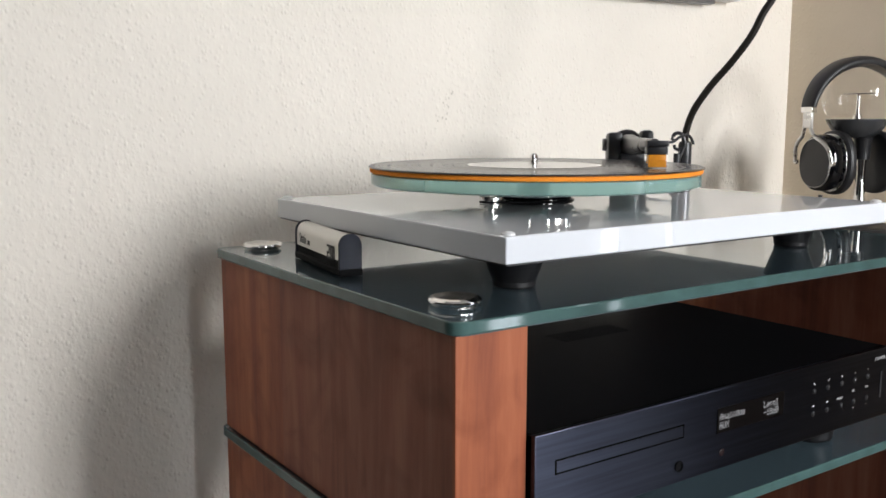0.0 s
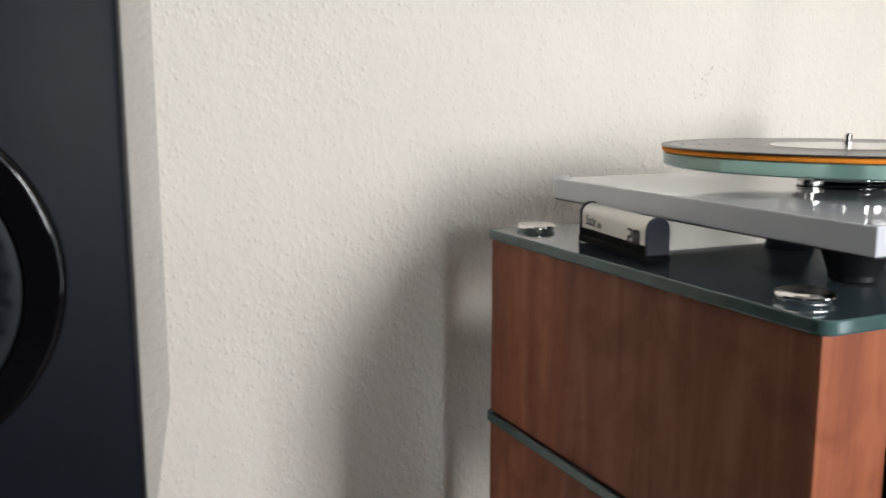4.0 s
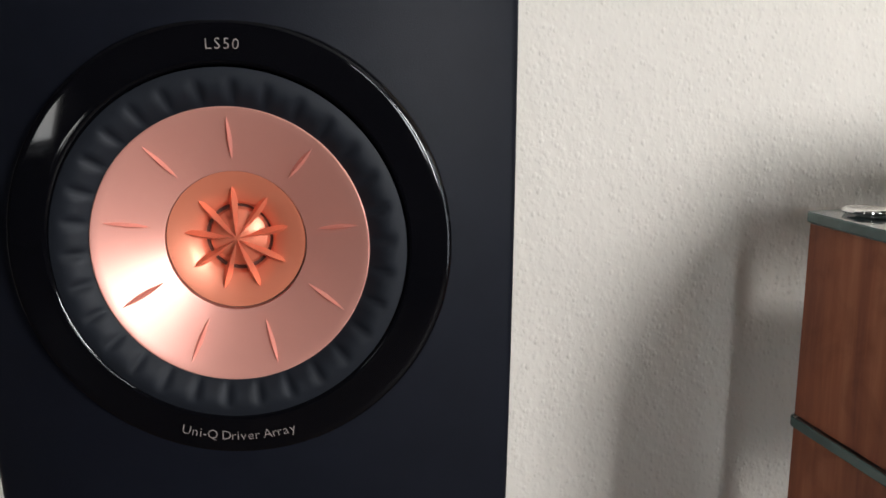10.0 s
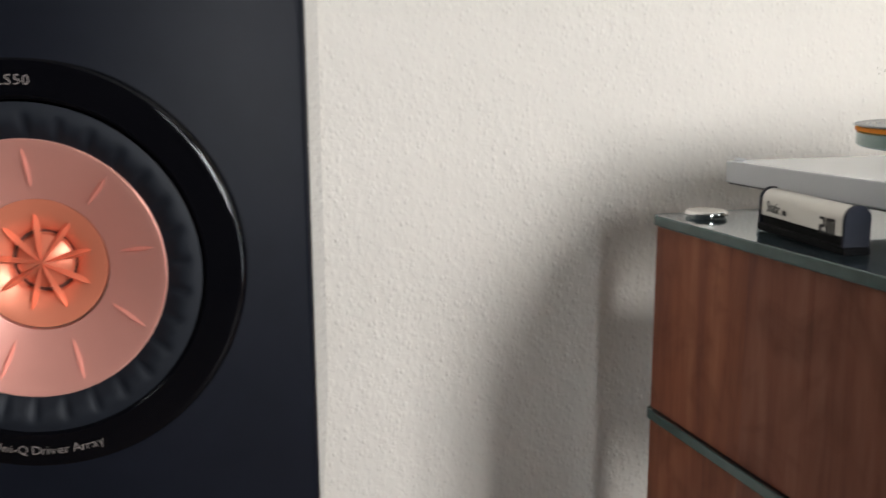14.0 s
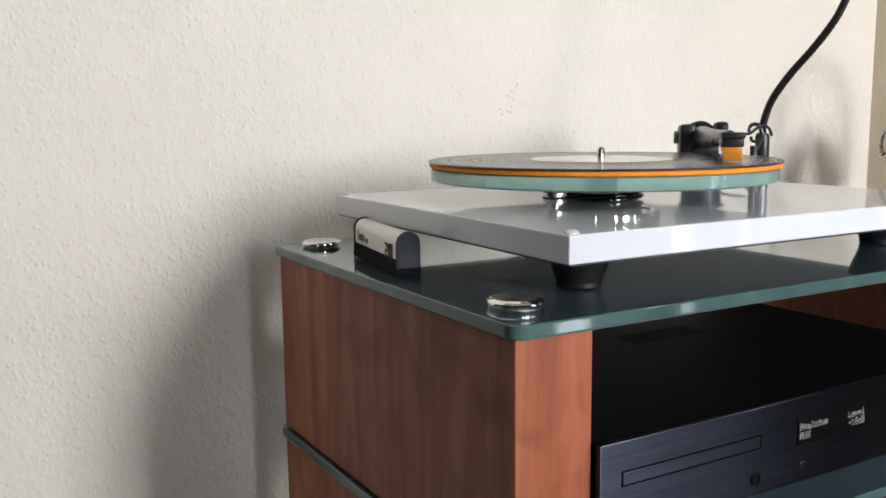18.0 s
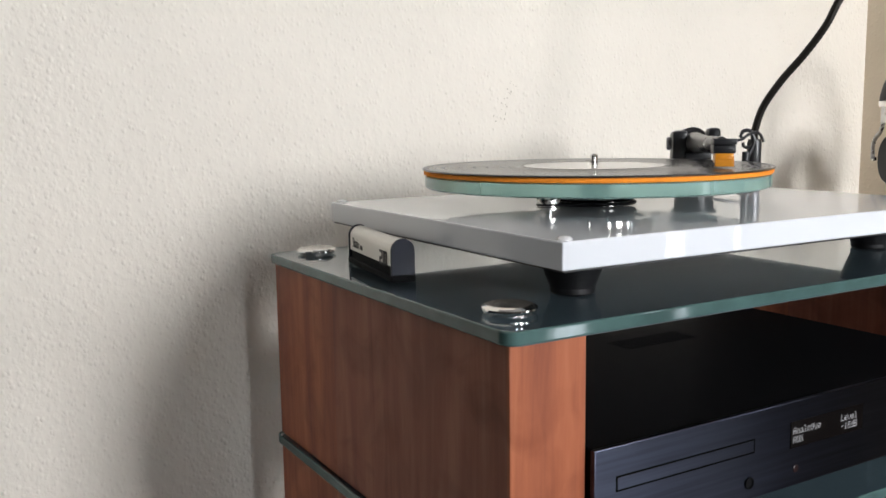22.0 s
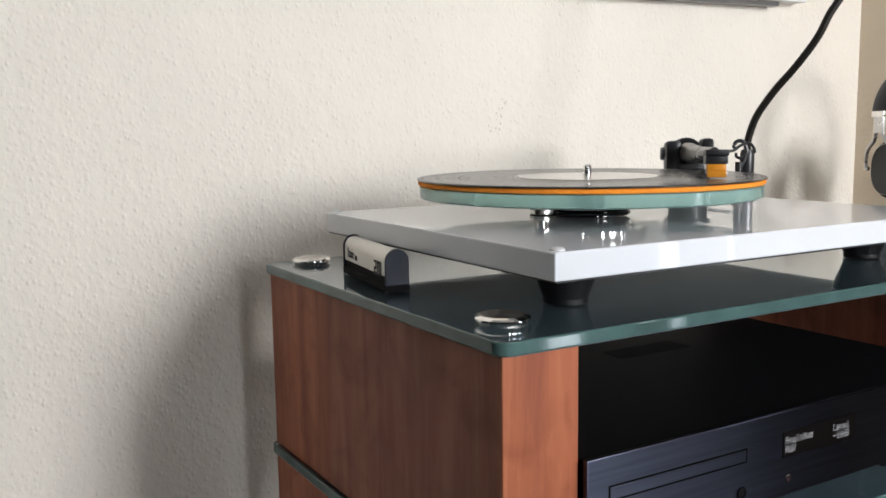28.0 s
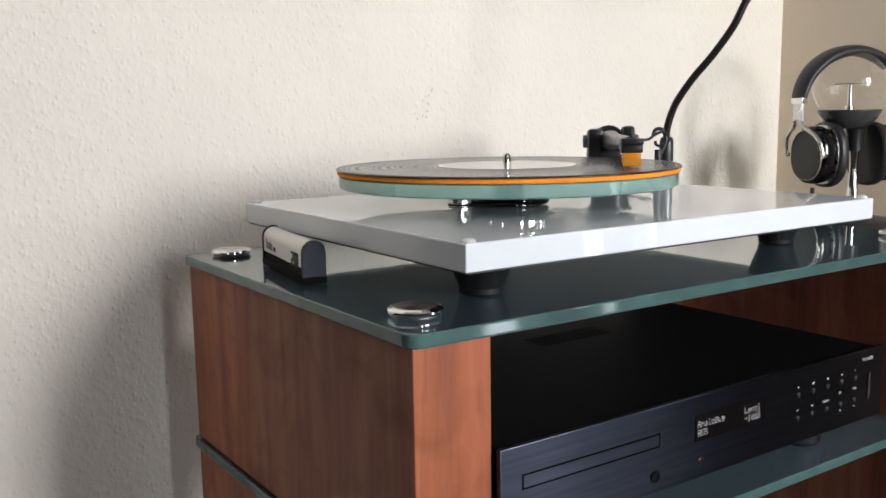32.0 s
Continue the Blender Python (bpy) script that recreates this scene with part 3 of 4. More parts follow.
hub = part("subplatter", lathe([(0, Z0 + 0.0176), (0.0504, Z0 + 0.0176), (0.0513, Z0 + 0.0170), (0.0510, Z0 + 0.0098), (0.0504, Z0 + 0.0092), (0.0440, Z0 + 0.0092), (0.0430, Z0 + 0.0102), (0.0370, Z0 + 0.0102), (0.0345, Z0 + 0.0060), (0, Z0 + 0.0060)], 96, m=at_c),
           M_CHROME, deck, "polished metal subplatter under the glass")
part("hub_disc", lathe([(0, Z0 + 0.0058), (0.0345, Z0 + 0.0058), (0.0360, Z0 + 0.0054), (0.0360, Z0 + 0.0042), (0.0352, Z0 + 0.0038), (0.0352, Z0 + 0.0030), (0.0360, Z0 + 0.0026), (0.0360, Z0 + 0.0014), (0.0345, Z0 + 0.0010), (0.012, Z0 + 0.0010), (0.012, Z0), (0, Z0)], 72, m=at_c),
     M_GLOSS, hub, "black grooved hub disc")
part("hub_band", lathe([(0.0355, Z0 + 0.0037), (0.0358, Z0 + 0.0034), (0.0355, Z0 + 0.0031)], 72, m=at_c), M_CHROME, hub, "thin chrome band")
part("platter", lathe([(0.010, REC - 0.0037), (0.147, REC - 0.0037), (0.1485, REC - 0.0048), (0.1485, REC - 0.0138), (0.147, REC - 0.0150), (0.010, REC - 0.0150), (0.010, REC - 0.0037)], 160, m=at_c),
     M_PLATTER, deck, "thick aqua-tinted glass platter")
part("platter_mat", lathe([(0.004, REC - 0.0001), (0.1490, REC - 0.0001), (0.1496, REC - 0.0008), (0.1496, REC - 0.0028), (0.1490, REC - 0.0035), (0.004, REC - 0.0035), (0.004, REC - 0.0001)], 160, m=at_c),
     M_MAT, deck, "bright orange felt platter mat")
part("spindle", lathe([(0, REC + 0.0125), (0.0022, REC + 0.0123), (0.0034, REC + 0.0109), (0.0036, REC - 0.012), (0, REC - 0.012)], 24, m=at_c), M_CHROME, deck, "polished steel spindle")
pulley = part("motor_pulley", lathe([(0, Z0 + 0.0125), (0.0095, Z0 + 0.0125), (0.0100, Z0 + 0.012), (0.0100, Z0 + 0.0095), (0.0088, Z0 + 0.009), (0.0088, Z0 + 0.006), (0.0100, Z0 + 0.0055), (0.0100, Z0 + 0.003), (0.004, Z0 + 0.003), (0.004, Z0), (0, Z0)], 32,
              m=Matrix.Translation((CX - 0.0755, CY - 0.035, 0))), M_CHROME, deck, "polished motor pulley")
rec = thing("vinyl_record", Matrix.Translation((SX, SY, GT + REC)), "black vinyl record with a plain pale label on the platter", "record")
part("disc", lathe([(0.0036, 0.0019), (0.062, 0.0019), (0.0635, 0.0015), (0.147, 0.0015), (0.1495, 0.0019), (0.1508, 0.0012), (0.1508, 0.0006), (0.1495, 0.0001), (0.0036, 0.0001), (0.0036, 0.0019)], 180), M_VINYL, rec)
part("label", lathe([(0.0037, 0.0022), (0.0610, 0.0022), (0.0612, 0.0020), (0.0037, 0.0020), (0.0037, 0.0022)], 96), M_LABEL, rec, "plain pale paper label")

# tonearm: pillar, gimbal yoke, tapered tube, headshell and cartridge
M_TUBE = material("arm_tube_lacquer", (0.045, 0.043, 0.042), rough=0.28, metal=0.3, rough_vary=0.05, scale=60)
M_AMBER = material("amber_plastic", (0.62, 0.24, 0.02), rough=0.25, vary=0.15, scale=200)
PIV, HEAD = Vector((0.4275, 0.2675, 0.0972)), Vector((0.2735, 0.0880, 0.1040))  # room x, y and height over the glass shelf
TPT = PB + PT


def deck_p(v):
    q = in_deck(v[0], v[1])
    return Vector((q.x, q.y, v[2]))


piv, head = deck_p(PIV), deck_p(HEAD)
along = (head - piv).normalized()
side = along.cross(Vector((0, 0, 1))).normalized()
arm_m = Matrix((( -along.x, side.x, 0, piv.x), (-along.y, side.y, 0, piv.y), (-along.z, side.z, 1, piv.z), (0, 0, 0, 1)))  # x points back from the head
LEN = (head - piv).length
arm = part("tonearm_base", lathe([(0, TPT), (0.027, TPT), (0.027, TPT + 0.004), (0.0205, TPT + 0.006), (0.0205, 0.0700), (0.024, 0.0715), (0.024, 0.0745), (0, 0.0745)], 48, m=Matrix.Translation((piv.x, piv.y, 0))),
           M_BLACK, deck, "black round tonearm base")


def arm_part(name, bm, mat, label="", angle=35):
    bm.transform(arm_m)
    return part(name, bm, mat, arm, label, angle=angle)


arm_part("yoke_block", block(-0.014, 0.016, -0.0250, -0.0115, -0.0100, 0.0160, bevel=0.004), M_BLACK)
arm_part("yoke_block", block(-0.018, 0.018, 0.0085, 0.0250, -0.0200, 0.0135, bevel=0.004), M_BLACK)
arm_part("yoke_bridge", block(-0.024, 0.014, -0.0150, 0.0120, -0.0190, -0.0090, bevel=0.003), M_BLACK)
for y in (-0.0272, 0.0272):
    arm_part("bearing_dial", lathe([(0, 0.0026), (0.0060, 0.0024), (0.0070, 0.0012), (0.0070, -0.0026), (0, -0.0026)], 28, m=Matrix.Translation((0, y, 0)) @ pose(0, 0, 0, -90 if y > 0 else 90)), M_GREY)
arm_part("arm_tube", sweep([(x, 0, 0) for x in (0.016, 0.012, 0.0, -0.02, -0.06, -0.12, -LEN + 0.03, -LEN + 0.012)], [0.0085, 0.0115, 0.0120, 0.0108, 0.0088, 0.0066, 0.0052, 0.0048], 28), M_TUBE, "dark grey tapered arm tube")
arm_part("counterweight", lathe([(0, 0.020), (0.016, 0.020), (0.0175, 0.0185), (0.0175, -0.0185), (0.016, -0.020), (0, -0.020)], 40, m=Matrix.Translation((0.045, 0, 0.0)) @ pose(0, 0, 0, 0, 90)), M_BLACK, "black counterweight")
shell = arm_part("headshell", block(-LEN - 0.012, -LEN + 0.024, -0.0092, 0.0092, -0.0020, 0.0030, bevel=0.0008), M_BLACK, "black headshell")
arm_part("mount", block(-LEN - 0.009, -LEN + 0.010, -0.0088, 0.0088, -0.0088, -0.0020, bevel=0.0008), M_BLACK, "black cartridge body")
cart = arm_part("cartridge", block(-LEN - 0.0095, -LEN + 0.0075, -0.0074, 0.0074, -0.0166, -0.0088, bevel=0.0006), M_AMBER, "amber cartridge with stylus guard")
part("stylus_guard", block(-LEN - 0.0112, -LEN - 0.0090, -0.0076, 0.0076, -0.0160, -0.0100, bevel=0.0006), M_AMBER, cart).matrix_local = arm_m
for y in (-0.0055, -0.0018, 0.0018, 0.0055):
    arm_part("lead", sweep(smooth_path([(-LEN + 0.0095, y, -0.0100), (-LEN + 0.020, y * 1.2, -0.0090), (-LEN + 0.030, y * 0.5, -0.0022)], 5), 0.00045, 6), M_CHROME, "thin cartridge lead")
arm_part("finger_lift", sweep(smooth_path([(-LEN + 0.004, -0.008, 0.0015), (-LEN + 0.007, -0.0150, 0.0022), (-LEN + 0.010, -0.0205, 0.0060), (-LEN + 0.013, -0.0270, 0.0082), (-LEN + 0.015, -0.0312, 0.0056), (-LEN + 0.016, -0.0335, 0.0002)], 6), 0.0012, 8), M_BLACK)
# arm rest and cueing lever
rest = deck_p((0.4215, 0.1935, TPT))
rest_ob = part("arm_rest", lathe([(0, TPT), (0.0075, TPT), (0.0075, TPT + 0.003), (0.0040, TPT + 0.004), (0.0036, 0.0900), (0, 0.0900)], 24, m=Matrix.Translation((rest.x, rest.y, 0))), M_BLACK, deck, "black arm rest post")
bm = bmesh.new()
for pts, rad in (([(-0.0050, 0, 0.1075), (-0.0025, 0, 0.1105), (0.0025, 0, 0.1108), (0.0055, 0, 0.1070), (0.0075, 0, 0.1010), (0.0060, 0, 0.0955), (0.0015, 0, 0.0935)], 0.0019),
                 ([(0.0015, 0, 0.0935), (-0.0025, 0, 0.0955), (-0.0030, 0, 0.0990)], 0.0016), ([(0.0060, 0, 0.0955), (0.0040, 0, 0.0900), (0.0010, 0, 0.0840)], 0.0022),
                 ([(-0.0050, 0, 0.1075), (-0.0058, 0, 0.1050), (-0.0035, 0, 0.1045)], 0.0013)):
    sweep(smooth_path([Vector((rest.x + a * 0.74, rest.y - a * 0.67, c)) for a, b, c in pts], 5), rad, 8, bm=bm)
part("clip", bm, M_BLACK, rest_ob, "black arm clip")
part("cueing_rod", sweep(smooth_path([deck_p(v) for v in ((0.4400, 0.2560, 0.0600), (0.4600, 0.2430, 0.0640), (0.4840, 0.2280, 0.0685))], 6), 0.0019, 10), M_STEEL, arm, "thin grey cueing rod")
# drive belt
bm, ring_pts = bmesh.new(), []
p0, p1, r0, r1 = Vector((CX, CY)), Vector((CX - 0.0755, CY - 0.035)), 0.0368, 0.0093
base_a = math.atan2(p1.y - p0.y, p1.x - p0.x)
open_a = math.acos((r0 - r1) / (p1 - p0).length)
for c0, r, a0, a1, n in ((p0, r0, base_a + open_a, base_a + 2 * math.pi - open_a, 40), (p1, r1, base_a - open_a, base_a + open_a, 16)):
    for k in range(n + 1):
        a = a0 + (a1 - a0) * k / n
        ring_pts.append((c0.x + r * math.cos(a), c0.y + r * math.sin(a), Z0 + 0.0034 if r == r0 else Z0 + 0.0075))
sweep(ring_pts + ring_pts[:1], 0.0009, 6, bm=bm, cap=False)
part("drive_belt", bm, M_RUBBER, deck, "thin black drive belt")

# ---- the gooseneck lamp on the plinth ----
lx, ly = 0.4378, 0.1973
LZ = GT + TPT + 0.0002
lamp_stand = thing("gooseneck_lamp", Matrix.Translation((lx, ly, LZ)), "black flexible gooseneck lamp standing beside the tonearm", "lamp")
hgt = lambda z: TOP + z - LZ
part("socket", lathe([(0, 0), (0.0065, 0), (0.0065, 0.002), (0.0062, 0.030), (0, 0.030)], 28), M_GREY, lamp_stand, "grey metal lamp socket")
part("sleeve", lathe([(0, hgt(0.0880)), (0.0068, hgt(0.0880)), (0.0070, hgt(0.0890)), (0.0070, hgt(0.1080)), (0.0058, hgt(0.1120)), (0, hgt(0.1120))], 28), M_BLACK, lamp_stand)
part("rod", lathe([(0, 0.0300), (0.0055, 0.0300), (0.0055, hgt(0.0881)), (0, hgt(0.0881))], 20), M_GREY, lamp_stand)
neck_path = smooth_path([(0, 0, hgt(0.110)), (0.0001, 0.0, hgt(0.120)), (0.0027, -0.0031, hgt(0.136)), (0.0068, -0.0079, hgt(0.1500)), (0.0160, -0.0187, hgt(0.171)), (0.0283, -0.0331, hgt(0.194)), (0.0400, -0.0468, hgt(0.220)),
                         (0.0470, -0.0545, hgt(0.2422)), (0.0548, -0.0614, hgt(0.2603)), (0.0610, -0.068, hgt(0.290)), (0.067, -0.074, hgt(0.340)), (0.066, -0.072, hgt(0.400)),
                         (0.048, -0.058, hgt(0.455)), (0.010, -0.036, hgt(0.480)), (-0.030, -0.014, hgt(0.470)), (-0.052, -0.002, hgt(0.440))], 14)
M_NECK = material("gooseneck_black", (0.02, 0.017, 0.015), rough=0.3, metal=0.6, rough_vary=0.08, scale=300)
part("neck", sweep(neck_path, [0.0035 + 0.0005 * (k % 2) for k in range(len(neck_path))], 14), M_NECK, lamp_stand, "black ribbed flexible neck", angle=60)
part("lamp_head", lathe([(0, 0.030), (0.006, 0.029), (0.0095, 0.020), (0.0115, 0.002), (0.0105, 0.0), (0, 0.0)], 32, m=Matrix.Translation((-0.0560, 0.0, hgt(0.412)))), M_BLACK, lamp_stand, "small black lamp head")

# ---- the loudspeaker ----
M_BAFFLE = material("baffle_paint", (0.0068, 0.0078, 0.0125), rough=0.48, spec=0.12, vary=0.15, scale=90, bump=0.25, bump_scale=2200, bump_dist=0.0003)
M_PIANO = material("piano_black", (0.006, 0.006, 0.008), rough=0.04)
M_COPPER = material("rose_gold_cone", (0.92, 0.42, 0.335), rough=0.35, metal=0.52, vary=0.03, scale=60)
M_COPPER2 = material("copper_waveguide", (0.86, 0.27, 0.155), rough=0.36, metal=0.42, rough_vary=0.05, scale=80)
M_SURROUND = material("rubber_surround", (0.009, 0.011, 0.016), rough=0.6, spec=0.3, vary=0.15, scale=300)
SPK = Matrix.Translation((-0.4659, 0.0363, TOP + 0.0608)) @ pose(0, 0, 0, 1.38, 0, -10.67)
SW, SH, SD = 0.200, 0.302, 0.278
speaker = thing("loudspeaker", SPK, "black bookshelf loudspeaker with a rose gold coaxial driver", "loudspeaker")


def bulge(x, z):
    """How far the baffle falls back from its middle."""
    return 0.0214 * (abs(x) / (SW / 2)) ** 2 + 0.014 * (abs(z) / (SH / 2)) ** 2


K = 0.0448 / 228 * 1.012  # scale of the driver's radii
RO, RI, RC, RT = 388.5 * K, 309.5 * K, 244 * K, 127.5 * K
corner = math.atan2(SH, SW)
angles = sorted(set([round(2 * math.pi * k / 96, 6) for k in range(96)] + [round(a % (2 * math.pi), 6) for a in (corner, math.pi - corner, math.pi + corner, -corner)]))
bm, rows = bmesh.new(), []
for s in range(15):
    row = []
    for a in angles:
        ca, sa = math.cos(a), math.sin(a)
        edge = min(SW / 2 / max(1e-9, abs(ca)), SH / 2 / max(1e-9, abs(sa)))
        r = (RO - 0.003) + (edge - RO + 0.003) * min(s, 13) / 13
        x, z = r * ca, r * sa
        row.append(bm.verts.new((x, 0.0420 if s == 14 else bulge(x, z), z)))
    rows.append(row)
for a, b in zip(rows, rows[1:]):
    for k in range(len(angles)):
        bm.faces.new((a[k], a[(k + 1) % len(angles)], b[(k + 1) % len(angles)], b[k]))
bmesh.ops.recalc_face_normals(bm, faces=bm.faces[:])
rim = [e for e in bm.edges if len(e.link_faces) == 2 and e.calc_face_angle(0) > 0.7]
bmesh.ops.bevel(bm, geom=rim, offset=0.0018, segments=2, profile=0.5, affect="EDGES")
part("baffle", bm, M_BAFFLE, speaker, "satin black curved front baffle", angle=50)
part("cabinet", block(-SW / 2 + 0.0006, SW / 2 - 0.0006, 0.0425, SD, -SH / 2 + 0.0006, SH / 2 - 0.0006, bevel=0.002), M_PIANO, speaker, "piano black lacquered cabinet")
turn = pose(0, 0, 0, 90)  # lathe axis to the front
RP = 0.0018  # how far the ring stands proud


def ring_z(r):
    """Height of the ring's gently domed face."""
    u = max(0.0, (r - RI - 0.001) / (RO - RI - 0.001))
    return RP - 0.0007 * u - 0.0003 * u * u


rim_z = ring_z(RO - 0.0022)
fillet = [(RO, rim_z - 0.0026), (RO - 0.0002, rim_z - 0.0016), (RO - 0.0008, rim_z - 0.0007), (RO - 0.0015, rim_z - 0.0002)]
fillet += [(RO - 0.0022 + (RI + 0.0026 - RO + 0.0022) * k / 10, ring_z(RO - 0.0022 + (RI + 0.0026 - RO + 0.0022) * k / 10)) for k in range(11)]
lip = [(RI + 0.0022 - 0.0022 * math.sin(radians(q)), RP - 0.0022 + 0.0022 * math.cos(radians(q))) for q in range(0, 91, 15)]
ring = part("trim_ring", lathe([(RO, -0.016)] + fillet + lip + [(RI, -0.006), (RO, -0.016)], 160, m=turn),
            M_GLOSS, speaker, "glossy black trim ring with pale writing")
# surround with radial flutes
bm, segs, steps, rows = bmesh.new(), 240, 12, []
for s in range(steps + 1):
    u = s / steps
    r = RC + (RI - RC) * u
    row = []
    for k in range(segs):
        a = 2 * math.pi * k / segs
        flute = 0.0016 * max(0.0, math.sin(30 * a)) ** 2.5 * max(0.0, math.sin(math.pi * min(1.0, u * 1.25))) ** 1.2
        z = -0.0012 + 0.0030 * u + 0.0022 * math.sin(math.pi * u) - flute
        row.append(bm.verts.new((r * math.cos(a), -z, r * math.sin(a))))
    rows.append(row)
for a, b in zip(rows, rows[1:]):
    for k in range(segs):
        bm.faces.new((a[k], a[(k + 1) % segs], b[(k + 1) % segs], b[k]))
bmesh.ops.recalc_face_normals(bm, faces=bm.faces[:])
part("surround", bm, M_SURROUND, speaker, "fluted black rubber surround", angle=70)
# cone: a shallow dish, then the tweeter's waveguide
DEEP = 0.0104
cone_profile = [(RC - 0.0001, -0.0035), (RC, -0.0003), (RC - 0.0003, -0.0001), (RC - 0.0008, -0.0002)] + [(RC - 0.0008 + (RT - RC + 0.0008) * u, -0.0002 - DEEP * (u ** 1.0)) for u in (0.1, 0.25, 0.4, 0.55, 0.7, 0.85, 1.0)] + [(RT - 0.0002, -0.0134)]
cone = part("cone", lathe(cone_profile, 120, m=turn), M_COPPER, speaker, "rose gold metal cone with nine short ribs", angle=45)
tw = part("waveguide", lathe([(RT - 0.0005, -0.0147), (RT - 0.0006, -0.0107), (RT - 0.0022, -0.0110), (RT * 0.74, -0.0126), (0.0138, -0.0146), (0.0124, -0.0162), (0.0122, -0.0190)], 96, m=turn), M_COPPER2, speaker, "copper tweeter waveguide", angle=50)
M_BROWN = material("shadow_gap_brown", (0.110, 0.040, 0.026), rough=0.6)
part("gap", lathe([(RT, -0.0130), (RT - 0.0010, -0.0130)], 96, m=turn), M_BROWN, cone)
part("tweeter_dome", lathe([(0.0112, -0.0188), (0.0102, -0.0166), (0.007, -0.0146), (0.0035, -0.0138), (0, -0.0136)], 64, m=turn), M_COPPER2, speaker, "copper tweeter dome")
part("dome_gap", lathe([(0.0123, -0.0184), (0.0108, -0.0184)], 64, m=turn), M_BROWN, tw, "dark gap round the dome")


def sliver(bm, a, r0, r1, width, h0, h1, proud, skew=1.0):
    """A slim leaf lying along a radius, its back raised."""
    ca, sa = math.cos(a), math.sin(a)
    n, mid, left, right = 8, [], [], []
    for k in range(n + 1):
        u = k / n
        r = r0 + (r1 - r0) * u
        w = width * math.sin(math.pi * u ** skew) ** 0.9 * 0.5
        d = h0 + (h1 - h0) * u
        lift = proud * math.sin(math.pi * u) ** 0.6
        mid.append(bm.verts.new((r * ca, -(d + lift), r * sa)))
        left.append(bm.verts.new((r * ca - w * sa, -d + 0.0002, r * sa + w * ca)))
        right.append(bm.verts.new((r * ca + w * sa, -d + 0.0002, r * sa - w * ca)))
    for k in range(n):
        bm.faces.new((left[k], left[k + 1], mid[k + 1], mid[k]))
        bm.faces.new((mid[k], mid[k + 1], right[k + 1], right[k]))
    return bm


def cone_depth(r):
    u = (RC - 0.0008 - r) / (RC - 0.0008 - RT)
    return -0.0002 - DEEP * max(0.0, u)


for k in range(9):
    b2 = sliver(bmesh.new(), radians(89.76 + 40 * k), 0.0296, 0.0453, 0.0023, cone_depth(0.0296), cone_depth(0.0453), 0.0016)
    bmesh.ops.remove_doubles(b2, verts=b2.verts[:], dist=1e-6)
    bmesh.ops.recalc_face_normals(b2, faces=b2.faces[:])
    part("rib", b2, M_COPPER, cone, angle=25)
for k in range(9):
    b2 = sliver(bmesh.new(), radians(89.76 + 40 * k + 4), 0.0004, 0.0204, 0.0029, -0.0126, -0.0132, 0.0030, 1.55)
    bmesh.ops.remove_doubles(b2, verts=b2.verts[:], dist=1e-6)
    bmesh.ops.recalc_face_normals(b2, faces=b2.faces[:])
    part("petal", b2, M_COPPER2, tw, "slim copper petal", angle=12)
M_PRINT = material("pale_print", (0.31, 0.26, 0.24), rough=0.5)
ZT = RP + 0.0003


def on_arc(text, size, radius, middle, outward, name):
    """Writing set round the ring, each letter turned to its place, joined as one part."""
    wide = {"i": 0.27, "r": 0.36, "v": 0.50, "-": 0.34, " ": 0.27, "y": 0.50, "D": 0.68, "Q": 0.78, "U": 0.68, "A": 0.64, "S": 0.56}
    widths = [wide.get(ch, 0.56) * size for ch in text]
    total, run, bm = sum(widths), 0.0, bmesh.new()
    for ch, w in zip(text, widths):
        off = (run + w / 2 - total / 2) / radius
        run += w
        if ch == " ":
            continue
        ob = letters("tmp", ch, size, Matrix.Identity(4), M_PRINT, None, depth=0.00005, align="CENTER", thin=0.015)
        me = ob.data
        a = middle - off if outward else middle + off
        spin = a - math.pi / 2 if outward else a + math.pi / 2
        me.transform(pose(0, -ZT, 0, 90) @ Matrix.Translation((radius * math.cos(a), radius * math.sin(a), 0)) @ Matrix.Rotation(spin, 4, "Z"))
        bm.from_mesh(me)
        bpy.data.objects.remove(ob)
        bpy.data.meshes.remove(me)
    for v in bm.verts:
        v.co.y += RP - ring_z(math.hypot(v.co.x, v.co.z))
    part(name, bm, M_PRINT, ring, "pale printed writing", smooth=False)


on_arc("LS50", 0.0053, 0.0669, radians(89.6), True, "writing")
on_arc("Uni-Q Driver Array", 0.0051, 0.0714, radians(270.8), False, "writing")
# the driver sits a little back in the baffle
for ob in speaker.children:
    if ob.name.split(".")[0] in ("trim_ring", "surround", "cone", "waveguide", "tweeter_dome"):
        ob.matrix_basis = Matrix.Translation((-0.0007, 0.0040, -0.0013 if ob.name.split(".")[0] in ("surround", "cone") else -0.0008))
floor_m = Matrix.Translation((SPK.translation.x, SPK.translation.y, 0)) @ pose(0, 0, 0, 0, 0, -10.67)
stand = thing("speaker_stand", floor_m, "plain black metal speaker stand on the floor", "speaker stand")
top = SPK.translation.z - SH / 2 - 0.0035
part("top_plate", block(-0.075, 0.075, 0.06, 0.24, top - 0.008, top, bevel=0.002), M_BLACK, stand)
part("column", block(-0.03, 0.03, 0.12, 0.18, 0.02, top - 0.008, bevel=0.003), M_BLACK, stand)
part("base_plate", block(-0.11, 0.11, 0.02, 0.28, 0.0, 0.02, bevel=0.003), M_BLACK, stand)

